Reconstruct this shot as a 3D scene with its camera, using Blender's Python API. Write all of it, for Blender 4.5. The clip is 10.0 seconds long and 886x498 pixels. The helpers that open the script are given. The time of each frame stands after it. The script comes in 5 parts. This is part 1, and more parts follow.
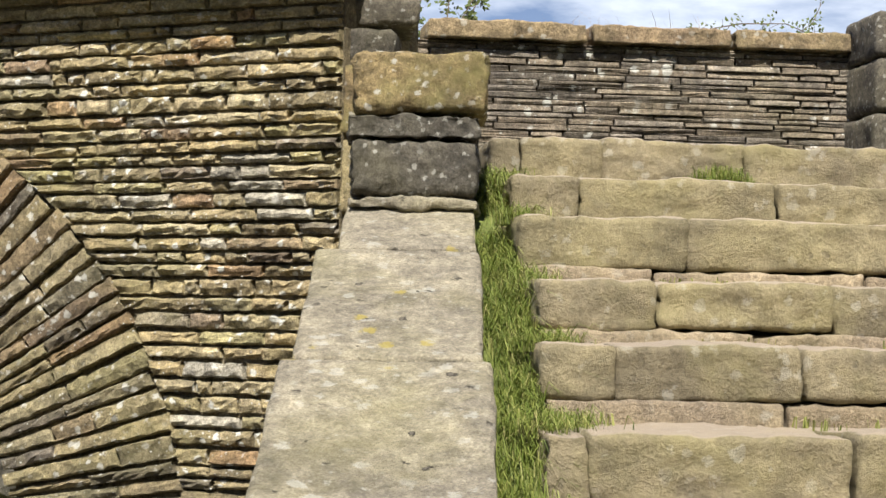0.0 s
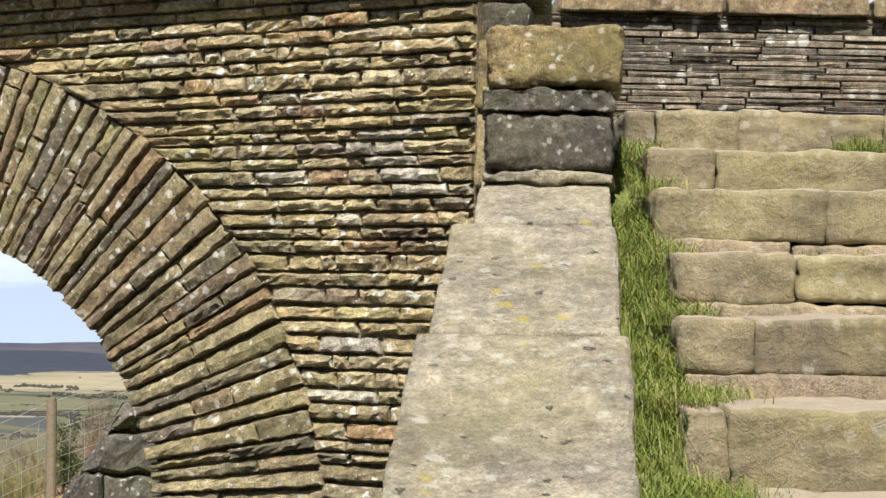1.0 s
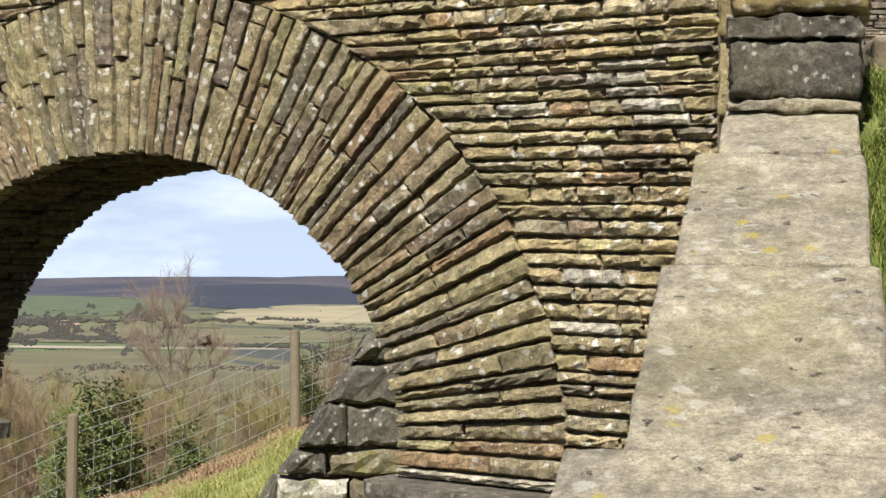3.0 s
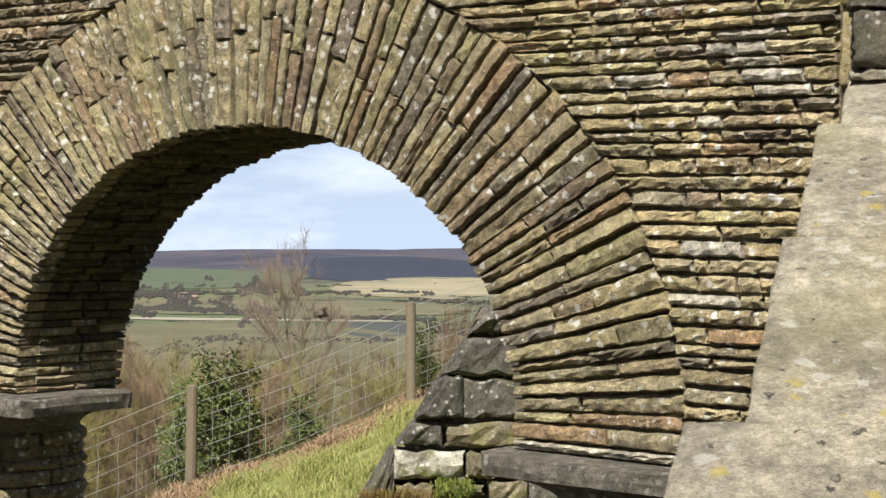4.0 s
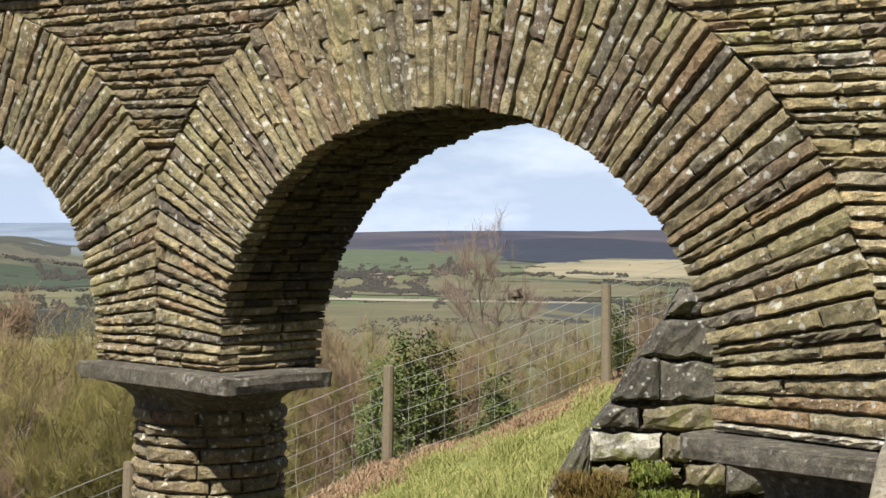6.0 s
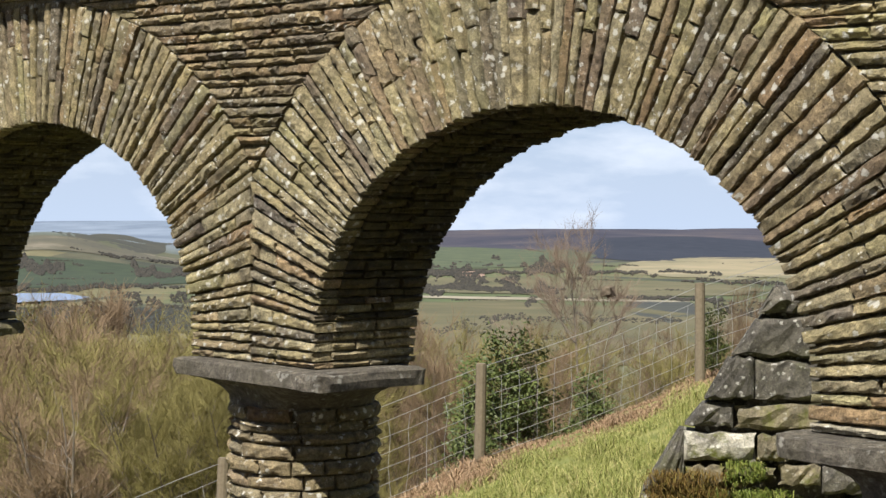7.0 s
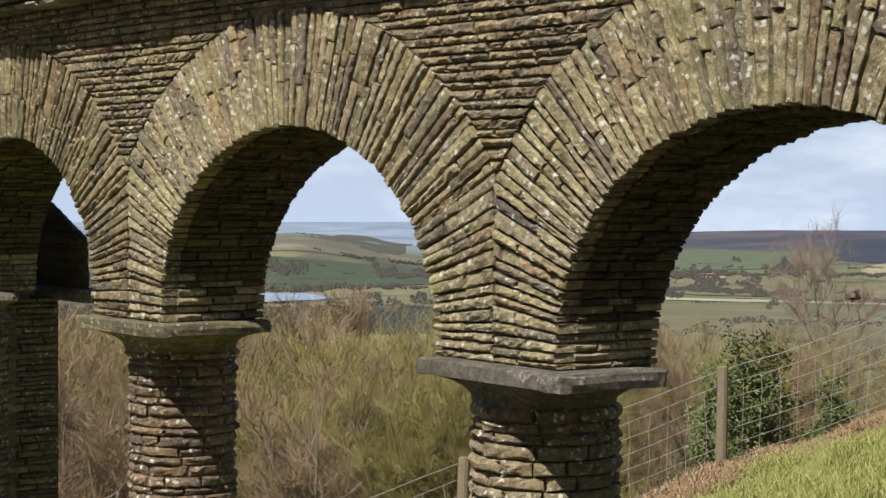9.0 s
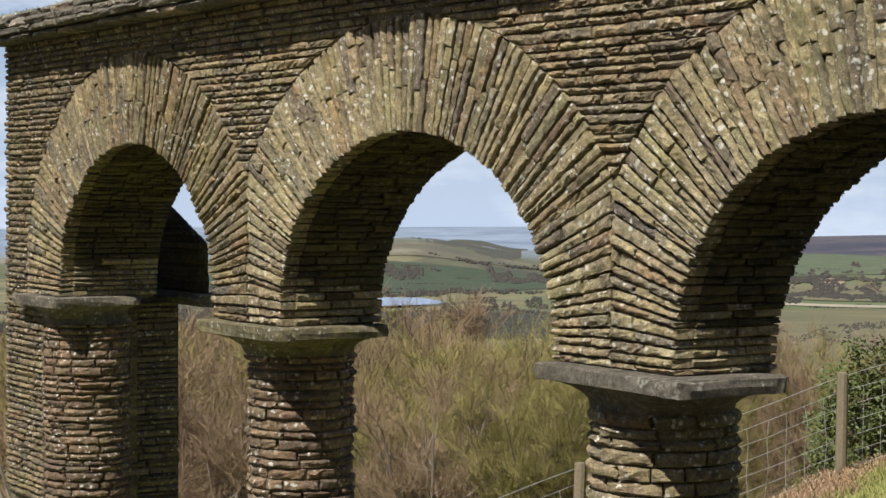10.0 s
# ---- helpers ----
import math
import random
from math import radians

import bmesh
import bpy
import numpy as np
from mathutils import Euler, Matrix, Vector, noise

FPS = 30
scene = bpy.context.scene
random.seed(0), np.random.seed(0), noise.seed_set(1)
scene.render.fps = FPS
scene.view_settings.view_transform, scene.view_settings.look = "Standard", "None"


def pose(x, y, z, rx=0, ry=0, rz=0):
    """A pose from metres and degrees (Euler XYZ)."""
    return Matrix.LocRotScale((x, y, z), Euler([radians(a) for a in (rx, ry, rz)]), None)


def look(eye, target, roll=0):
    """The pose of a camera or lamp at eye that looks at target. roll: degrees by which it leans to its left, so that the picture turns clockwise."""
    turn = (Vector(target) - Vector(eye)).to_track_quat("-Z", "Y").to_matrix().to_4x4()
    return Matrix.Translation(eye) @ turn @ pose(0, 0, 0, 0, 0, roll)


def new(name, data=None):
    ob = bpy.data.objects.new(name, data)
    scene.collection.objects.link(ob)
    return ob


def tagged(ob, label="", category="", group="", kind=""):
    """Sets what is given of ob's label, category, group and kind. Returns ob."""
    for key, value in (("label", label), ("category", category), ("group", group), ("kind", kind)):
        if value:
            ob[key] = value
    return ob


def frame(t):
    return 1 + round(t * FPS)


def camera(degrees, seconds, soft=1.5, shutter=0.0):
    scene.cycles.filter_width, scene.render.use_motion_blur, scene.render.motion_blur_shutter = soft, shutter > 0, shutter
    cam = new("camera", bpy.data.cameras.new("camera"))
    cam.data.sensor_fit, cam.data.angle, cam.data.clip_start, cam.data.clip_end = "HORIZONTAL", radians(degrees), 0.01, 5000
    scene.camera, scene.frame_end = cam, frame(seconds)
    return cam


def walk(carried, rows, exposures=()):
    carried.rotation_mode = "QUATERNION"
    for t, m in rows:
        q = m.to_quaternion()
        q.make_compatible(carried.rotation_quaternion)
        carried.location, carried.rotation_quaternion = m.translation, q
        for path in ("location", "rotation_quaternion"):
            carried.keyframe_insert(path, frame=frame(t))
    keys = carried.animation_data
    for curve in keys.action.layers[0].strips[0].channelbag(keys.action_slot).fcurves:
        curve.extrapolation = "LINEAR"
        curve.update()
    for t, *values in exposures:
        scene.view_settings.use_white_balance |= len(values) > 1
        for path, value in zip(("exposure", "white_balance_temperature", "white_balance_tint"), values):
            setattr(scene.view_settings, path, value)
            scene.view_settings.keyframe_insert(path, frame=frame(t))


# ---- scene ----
cam = camera(26.73, 10.0, soft=1.5)
ROWS = [
    (0.0, 0.0, 0.0, 1.6, 92.621, -1.052, -0.048),
    (0.5, -0.0068, 0.0017, 1.5984, 92.183, -0.968, 1.9),
    (1.0, -0.0135, 0.0037, 1.5968, 91.8, -0.867, 3.993),
    (1.5, -0.02, 0.0061, 1.5952, 91.329, -0.806, 5.814),
    (2.0, -0.0263, 0.0086, 1.5938, 90.775, -0.751, 7.686),
    (2.5, -0.0324, 0.0112, 1.5924, 90.222, -0.677, 9.42),
    (4.0, -0.0494, 0.0183, 1.5889, 88.782, -0.554, 14.741),
    (4.5, -0.0545, 0.02, 1.5879, 88.558, -0.534, 16.248),
    (5.0, -0.0593, 0.0213, 1.587, 88.419, -0.519, 17.723),
    (5.5, -0.0639, 0.0221, 1.5863, 88.271, -0.484, 19.236),
    (7.0, -0.0755, 0.0197, 1.5849, 88.082, -0.451, 23.525),
    (7.5, -0.0787, 0.017, 1.5848, 88.073, -0.408, 25.05),
    (8.0, -0.0815, 0.0132, 1.5848, 88.036, -0.349, 26.936),
    (8.5, -0.0839, 0.0081, 1.585, 88.009, -0.294, 28.922),
    (9.0, -0.0859, 0.0017, 1.5853, 88.071, -0.325, 30.847),
    (9.5, -0.0875, -0.0061, 1.5859, 88.162, -0.268, 32.642),
    (10.0, -0.0886, -0.0155, 1.5866, 88.201, -0.242, 34.387),
]
walk(cam, [(t, pose(x, y, z, rx, ry, rz)) for t, x, y, z, rx, ry, rz in ROWS],
     exposures=[(0.0, 0.9), (2.5, 0.88), (4.5, 0.82), (7.0, 0.74), (10.0, 0.6)])

# ---- world and sun ----
SUN_EL, SUN_AZ = radians(54.5), math.atan2(-0.04, -0.999)
sun_dir = Vector((math.sin(SUN_AZ) * math.cos(SUN_EL), math.cos(SUN_AZ) * math.cos(SUN_EL), math.sin(SUN_EL)))
world = bpy.data.worlds.new("world")
scene.world = world
world.use_nodes = True
wn, wl = world.node_tree.nodes, world.node_tree.links
bg = wn["Background"]
sky = wn.new("ShaderNodeTexSky")
sky.sky_type, sky.sun_disc = "NISHITA", False
sky.sun_elevation, sky.sun_rotation = SUN_EL, SUN_AZ
sky.air_density, sky.dust_density, sky.ozone_density = 1.0, 0.1, 2.0
# soft cumulus low over the horizon
tc = wn.new("ShaderNodeTexCoord")
mp = wn.new("ShaderNodeMapping")
mp.inputs["Scale"].default_value = (7.0, 7.0, 26.0)
mp.inputs["Location"].default_value = (0.35, 0.2, 0.4)
cn = wn.new("ShaderNodeTexNoise")
cn.inputs["Scale"].default_value, cn.inputs["Detail"].default_value, cn.inputs["Roughness"].default_value = 1.0, 7.0, 0.55
cr = wn.new("ShaderNodeValToRGB")
cr.color_ramp.elements[0].position, cr.color_ramp.elements[1].position = 0.5, 0.74
cm = wn.new("ShaderNodeMixRGB")
cm.inputs[2].default_value = (20.5, 22.0, 24.6, 1)
wl.new(tc.outputs["Generated"], mp.inputs["Vector"])
wl.new(mp.outputs["Vector"], cn.inputs["Vector"])
lift = wn.new("ShaderNodeMath")             # denser towards the middle sky
lift.operation = "MULTIPLY_ADD"
lift.inputs[1].default_value = 0.9
cz = wn.new("ShaderNodeSeparateXYZ")
wl.new(tc.outputs["Generated"], cz.inputs[0])
wl.new(cz.outputs["Z"], lift.inputs[0])
wl.new(cn.outputs["Fac"], lift.inputs[2])
wl.new(lift.outputs[0], cr.inputs["Fac"])
tint = wn.new("ShaderNodeMixRGB")
tint.blend_type = "MULTIPLY"
tint.inputs[0].default_value, tint.inputs[2].default_value = 1.0, (0.76, 0.92, 1.3, 1)
wl.new(sky.outputs["Color"], tint.inputs[1])
# pale haze low in the sky
sxyz = wn.new("ShaderNodeSeparateXYZ")
wl.new(tc.outputs["Generated"], sxyz.inputs[0])
hz = wn.new("ShaderNodeMapRange")
hz.inputs["From Min"].default_value, hz.inputs["From Max"].default_value = -0.02, 0.24
hz.inputs["To Min"].default_value, hz.inputs["To Max"].default_value = 0.9, 0.0
wl.new(sxyz.outputs["Z"], hz.inputs["Value"])
hm = wn.new("ShaderNodeMixRGB")
hm.inputs[2].default_value = (13.2, 16.0, 20.8, 1)
wl.new(hz.outputs[0], hm.inputs[0])
wl.new(tint.outputs[0], hm.inputs[1])
lowc = wn.new("ShaderNodeMapRange")         # the cumulus thins out overhead
lowc.inputs["From Min"].default_value, lowc.inputs["From Max"].default_value = 0.2, 0.34
lowc.inputs["To Min"].default_value, lowc.inputs["To Max"].default_value = 1.0, 0.0
wl.new(sxyz.outputs["Z"], lowc.inputs["Value"])
cover = wn.new("ShaderNodeMath")
cover.operation = "MULTIPLY"
wl.new(cr.outputs["Color"], cover.inputs[0])
wl.new(lowc.outputs[0], cover.inputs[1])
wl.new(cover.outputs[0], cm.inputs[0])
wl.new(hm.outputs[0], cm.inputs[1])
wl.new(cm.outputs["Color"], bg.inputs["Color"])
bg.inputs["Strength"].default_value = 0.029
sun = new("sun", bpy.data.lights.new("sun", "SUN"))
sun.data.energy, sun.data.angle, sun.data.color = 5.0, radians(0.53), (1.0, 0.95, 0.87)
sun.matrix_world = look(sun_dir * 50, (0, 0, 0))

# ---- materials ----
def mat(name, rough=0.9):
    m = bpy.data.materials.new(name)
    m.use_nodes = True
    b = m.node_tree.nodes["Principled BSDF"]
    b.inputs["Roughness"].default_value = rough
    b.inputs["Specular IOR Level"].default_value = 0.25
    return m, m.node_tree.nodes, m.node_tree.links, b


def ramp(nd, stops):
    r = nd.new("ShaderNodeValToRGB")
    e = r.color_ramp.elements
    while len(e) < len(stops):
        e.new(0.5)
    for k, (p, c) in zip(e, stops):
        k.position, k.color = p, (*c, 1)
    return r


def tex(nd, lk, coord, scale, detail=4, rough=0.6, kind="ShaderNodeTexNoise"):
    n = nd.new(kind)
    n.inputs["Scale"].default_value = scale
    if kind == "ShaderNodeTexNoise":
        n.inputs["Detail"].default_value, n.inputs["Roughness"].default_value = detail, rough
    lk.new(coord, n.inputs["Vector"])
    return n


def blend(nd, lk, fac, a, b, mode="MIX"):
    x = nd.new("ShaderNodeMixRGB")
    x.blend_type = mode
    for s, val in ((0, fac), (1, a), (2, b)):
        if isinstance(val, (int, float)):
            x.inputs[s].default_value = val if s == 0 else (val, val, val, 1)
        elif isinstance(val, tuple):
            x.inputs[s].default_value = (*val, 1)
        else:
            lk.new(val, x.inputs[s])
    return x.outputs[0]


def stone_material(name, stops, lichen=0.4, yellow=0.3, dark=0.3, scale=1.0, island=False, bump=1.0, moss=0.0, pits=0.0, spots=0.0, grain=1.0, speck=0.0, dust=0.0):
    """Weathered sandstone: a colour for each stone, grain, dark crust, pale and yellow lichen."""
    m, nd, lk, b = mat(name, 0.92)
    geo = nd.new("ShaderNodeNewGeometry")
    pos = geo.outputs["Position"]
    if island:
        rnd = geo.outputs["Random Per Island"]
    else:
        rnd = nd.new("ShaderNodeObjectInfo").outputs["Random"]
    base = ramp(nd, stops)
    lk.new(rnd, base.inputs["Fac"])
    n1 = tex(nd, lk, pos, 20 * scale, 6, 0.7)
    n2 = tex(nd, lk, pos, 75 * scale, 6, 0.75)
    n3 = tex(nd, lk, pos, 4.5 * scale, 4, 0.6)
    v1 = ramp(nd, [(0.32, (0.5, 0.5, 0.5)), (0.68, (1.45, 1.42, 1.36))])
    lk.new(n1.outputs["Fac"], v1.inputs["Fac"])
    c = blend(nd, lk, grain, base.outputs["Color"], v1.outputs["Color"], "MULTIPLY")
    v2 = ramp(nd, [(0.32, (0.55, 0.55, 0.55)), (0.68, (1.4, 1.4, 1.4))])
    lk.new(n2.outputs["Fac"], v2.inputs["Fac"])
    c = blend(nd, lk, grain, c, v2.outputs["Color"], "MULTIPLY")
    n4 = tex(nd, lk, pos, 190 * scale, 3, 0.8)     # grit and tiny hollows
    v4 = ramp(nd, [(0.3, (0.42, 0.41, 0.4)), (0.47, (1.0, 1.0, 1.0)), (0.56, (1.08, 1.08, 1.07)), (0.7, (1.65, 1.62, 1.55))])
    lk.new(n4.outputs["Fac"], v4.inputs["Fac"])
    c = blend(nd, lk, grain, c, v4.outputs["Color"], "MULTIPLY")
    v3 = ramp(nd, [(0.35, (0.78, 0.78, 0.8)), (0.65, (1.2, 1.2, 1.16))])
    lk.new(n3.outputs["Fac"], v3.inputs["Fac"])
    c = blend(nd, lk, 1.0, c, v3.outputs["Color"], "MULTIPLY")
    # dark crust
    dk = ramp(nd, [(0.5, (0, 0, 0)), (0.68, (1, 1, 1))])
    d1 = tex(nd, lk, pos, 4.1 * scale, 5, 0.7)
    lk.new(d1.outputs["Fac"], dk.inputs["Fac"])
    dm = nd.new("ShaderNodeMath")
    dm.operation = "MULTIPLY"
    dm.inputs[1].default_value = dark
    lk.new(dk.outputs["Color"], dm.inputs[0])
    c = blend(nd, lk, dm.outputs[0], c, (0.06, 0.055, 0.045))
    # yellow-green algae
    ym = ramp(nd, [(0.48, (0, 0, 0)), (0.72, (1, 1, 1))])
    y1 = tex(nd, lk, pos, 2.3 * scale, 6, 0.7)
    lk.new(y1.outputs["Fac"], ym.inputs["Fac"])
    yy = nd.new("ShaderNodeMath")
    yy.operation = "MULTIPLY"
    yy.inputs[1].default_value = yellow
    lk.new(ym.outputs["Color"], yy.inputs[0])
    c = blend(nd, lk, yy.outputs[0], c, (0.26, 0.235, 0.09))
    # pale lichen blots
    vo = tex(nd, lk, pos, 19 * scale, kind="ShaderNodeTexVoronoi")
    wob = tex(nd, lk, pos, 26 * scale, 6, 0.75)
    lm = nd.new("ShaderNodeMath")
    lm.operation = "ADD"
    lk.new(vo.outputs["Distance"], lm.inputs[0])
    lw = nd.new("ShaderNodeMath")
    lw.operation = "MULTIPLY_ADD"
    lw.inputs[1].default_value, lw.inputs[2].default_value = 1.5, -0.72
    lk.new(wob.outputs["Fac"], lw.inputs[0])
    lk.new(lw.outputs[0], lm.inputs[1])
    lr = ramp(nd, [(0.2, (1, 1, 1)), (0.3, (0, 0, 0))])
    lk.new(lm.outputs[0], lr.inputs["Fac"])
    gate = ramp(nd, [(0.42, (0, 0, 0)), (0.52, (1, 1, 1))])
    gn = tex(nd, lk, pos, 3.0 * scale, 3, 0.6)
    lk.new(gn.outputs["Fac"], gate.inputs["Fac"])
    l2 = blend(nd, lk, 1.0, lr.outputs["Color"], gate.outputs["Color"], "MULTIPLY")
    l3 = nd.new("ShaderNodeMath")
    l3.operation = "MULTIPLY"
    l3.inputs[1].default_value = lichen
    lk.new(l2, l3.inputs[0])
    c = blend(nd, lk, l3.outputs[0], c, (0.66, 0.65, 0.58))
    # small white lichen specks
    sk = tex(nd, lk, pos, 46 * scale, kind="ShaderNodeTexVoronoi")
    skw = nd.new("ShaderNodeMath")
    skw.operation = "MULTIPLY_ADD"
    skw.inputs[1].default_value = 0.5
    lk.new(n2.outputs["Fac"], skw.inputs[0])
    lk.new(sk.outputs["Distance"], skw.inputs[2])
    skr = ramp(nd, [(0.4, (speck, speck, speck)), (0.47, (0, 0, 0))])
    lk.new(skw.outputs[0], skr.inputs["Fac"])
    sg = ramp(nd, [(0.5, (0, 0, 0)), (0.6, (1, 1, 1))])
    sgn = tex(nd, lk, pos, 6.5 * scale, 4, 0.7)
    lk.new(sgn.outputs["Fac"], sg.inputs["Fac"])
    c = blend(nd, lk, blend(nd, lk, 1.0, skr.outputs["Color"], sg.outputs["Color"], "MULTIPLY"), c, (0.68, 0.67, 0.6))
    if moss:
        mm = ramp(nd, [(0.55, (0, 0, 0)), (0.66, (moss, moss, moss))])
        mn = tex(nd, lk, pos, 3.4, 6, 0.7)
        lk.new(mn.outputs["Fac"], mm.inputs["Fac"])
        c = blend(nd, lk, mm.outputs["Color"], c, (0.12, 0.13, 0.02))
    hb = blend(nd, lk, 0.15, blend(nd, lk, 0.5, n1.outputs["Fac"], n2.outputs["Fac"]), n4.outputs["Fac"])
    wv = nd.new("ShaderNodeVectorMath")
    wv.operation = "MULTIPLY_ADD"
    wv.inputs[1].default_value = (0.1, 0.1, 0.1)
    lk.new(n1.outputs["Color"], wv.inputs[0])
    lk.new(pos, wv.inputs[2])
    if spots:                        # ochre lichen rosettes
        sv = tex(nd, lk, wv.outputs[0], 6.5, kind="ShaderNodeTexVoronoi")
        sr = ramp(nd, [(0.1, (spots, spots, spots)), (0.16, (0, 0, 0))])
        lk.new(sv.outputs["Distance"], sr.inputs["Fac"])
        c = blend(nd, lk, sr.outputs["Color"], c, (0.45, 0.36, 0.08))
    if pits:                         # weathered hollows
        pv = tex(nd, lk, wv.outputs[0], 11, kind="ShaderNodeTexVoronoi")
        pr = ramp(nd, [(0.09, (pits, pits, pits)), (0.16, (0, 0, 0))])
        pa = nd.new("ShaderNodeMath")
        pa.operation = "MULTIPLY_ADD"
        pa.inputs[1].default_value = 0.5
        lk.new(gn.outputs["Fac"], pa.inputs[0])
        pb = nd.new("ShaderNodeMath")
        pb.operation = "SUBTRACT"
        pb.inputs[1].default_value = 0.22
        lk.new(pv.outputs["Distance"], pa.inputs[2])
        lk.new(pa.outputs[0], pb.inputs[0])
        lk.new(pb.outputs[0], pr.inputs["Fac"])
        c = blend(nd, lk, pr.outputs["Color"], c, (0.13, 0.115, 0.09))
        hb = blend(nd, lk, pr.outputs["Color"], hb, 0.0)
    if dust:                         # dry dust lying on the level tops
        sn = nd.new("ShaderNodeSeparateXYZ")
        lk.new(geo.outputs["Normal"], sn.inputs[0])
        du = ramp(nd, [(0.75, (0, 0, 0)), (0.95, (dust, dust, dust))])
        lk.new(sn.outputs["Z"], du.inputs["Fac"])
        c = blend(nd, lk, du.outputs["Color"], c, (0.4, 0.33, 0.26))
    lk.new(c, b.inputs["Base Color"])
    bp = nd.new("ShaderNodeBump")
    bp.inputs["Strength"].default_value, bp.inputs["Distance"].default_value = bump, 0.03 / scale
    lk.new(hb, bp.inputs["Height"])
    lk.new(bp.outputs["Normal"], b.inputs["Normal"])
    return m


BUFF = [(0.0, (0.21, 0.175, 0.1)), (0.12, (0.31, 0.25, 0.135)), (0.26, (0.37, 0.315, 0.18)), (0.38, (0.25, 0.215, 0.13)), (0.5, (0.34, 0.27, 0.14)), (0.6, (0.39, 0.34, 0.21)),
        (0.7, (0.31, 0.205, 0.105)), (0.8, (0.19, 0.165, 0.12)), (0.9, (0.33, 0.295, 0.145)), (1.0, (0.3, 0.235, 0.13))]
WARM = [(p, (r * 1.22, g * 1.225, b * 1.33)) for p, (r, g, b) in BUFF]
GREY = [(0.0, (0.10, 0.085, 0.065)), (0.4, (0.2, 0.16, 0.11)), (0.7, (0.13, 0.11, 0.085)), (1.0, (0.26, 0.22, 0.165))]
M_WALL = stone_material("walling_stone", WARM, 1.0, 0.5, 0.35, speck=0.95)
M_WALL_J = stone_material("walling_stone_joined", WARM, 0.85, 0.4, 0.45, island=True, speck=0.6)
RINGS = [(0.0, (0.145, 0.126, 0.1)), (0.12, (0.295, 0.242, 0.145)), (0.26, (0.325, 0.282, 0.175)), (0.38, (0.235, 0.204, 0.142)), (0.5, (0.305, 0.255, 0.145)), (0.6, (0.345, 0.305, 0.2)),
         (0.7, (0.275, 0.195, 0.115)), (0.8, (0.17, 0.148, 0.122)), (0.9, (0.3, 0.274, 0.152)), (1.0, (0.26, 0.205, 0.13))]
M_RING = stone_material("ring_stone", RINGS, 0.75, 0.4, 0.32, speck=0.95)
# soffit shade put into the colour: ring stone made much darker
SOFFIT_SHADE = [(0.0, (0.045, 0.038, 0.024)), (0.3, (0.08, 0.066, 0.034)), (0.55, (0.055, 0.045, 0.03)), (0.8, (0.1, 0.082, 0.038)), (1.0, (0.065, 0.05, 0.031))]
M_SOFFIT = stone_material("shaded_soffit_stone", SOFFIT_SHADE, 0.1, 0.25, 0.7, island=True)
SOOTY = [(0.0, (0.12, 0.098, 0.068)), (0.15, (0.21, 0.163, 0.1)), (0.3, (0.165, 0.136, 0.09)), (0.45, (0.105, 0.09, 0.074)), (0.6, (0.24, 0.193, 0.12)), (0.75, (0.18, 0.124, 0.076)), (0.9, (0.14, 0.116, 0.078)), (1.0, (0.21, 0.175, 0.1))]
BROWN = [(p, (r * 1.35, g * 1.36, b * 1.36)) for p, (r, g, b) in SOOTY]
M_SOOT = stone_material("sooty_walling_stone", SOOTY, 0.6, 0.4, 0.5, island=True, speck=0.5)
M_SPAN = stone_material("brown_walling_stone", BROWN, 0.6, 0.4, 0.5, speck=0.5)
M_SPAN_J = stone_material("brown_walling_stone_joined", BROWN, 0.6, 0.4, 0.5, island=True, speck=0.5)
M_RING3 = stone_material("sooty_ring_stone", [(p, (r * 1.25, g * 1.27, b * 1.22)) for p, (r, g, b) in SOOTY], 0.5, 0.5, 0.5, speck=0.6)
RUDDY = [(0.0, (0.12, 0.085, 0.062)), (0.25, (0.2, 0.135, 0.09)), (0.5, (0.15, 0.115, 0.085)), (0.75, (0.24, 0.165, 0.11)), (1.0, (0.17, 0.135, 0.09))]
M_COLUMN2 = stone_material("ruddy_column_stone", RUDDY, 0.7, 0.25, 0.45, speck=0.5)
M_JAMB = stone_material("jamb_stone", RINGS, 0.5, 0.4, 0.5, island=True, speck=0.5)
M_PIER = stone_material("pier_stone", GREY, 0.7, 0.4, 0.35, speck=0.4)
M_COLUMN = stone_material("column_stone", [(p, (r * 0.76, g * 0.765, b * 0.88)) for p, (r, g, b) in BUFF], 0.9, 0.45, 0.35, speck=0.5)
M_BACK = stone_material("grey_walling", [(p, (r * 1.5, g * 1.56, b * 1.75)) for p, (r, g, b) in GREY], 1.0, 0.2, 0.5, scale=0.6, speck=0.9)
M_CAPITAL = stone_material("capital_stone", [(0.0, (0.125, 0.114, 0.098)), (1.0, (0.15, 0.135, 0.112))], 0.3, 0.1, 0.7)
M_CAP2 = stone_material("mossy_capital_stone", [(0.0, (0.14, 0.125, 0.08)), (1.0, (0.16, 0.14, 0.085))], 0.5, 0.4, 0.6)
M_CORE = stone_material("mortar", [(0.0, (0.17, 0.145, 0.095)), (1.0, (0.19, 0.16, 0.105))], 0.1, 0.1, 0.7)
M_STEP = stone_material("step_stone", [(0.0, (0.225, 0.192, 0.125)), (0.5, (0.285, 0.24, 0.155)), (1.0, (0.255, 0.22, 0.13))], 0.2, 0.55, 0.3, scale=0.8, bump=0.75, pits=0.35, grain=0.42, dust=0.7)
M_BED = stone_material("bedding_stone", [(0.0, (0.3, 0.24, 0.17)), (1.0, (0.38, 0.31, 0.22))], 0.2, 0.3, 0.3, scale=0.8, bump=1.0, grain=0.6)
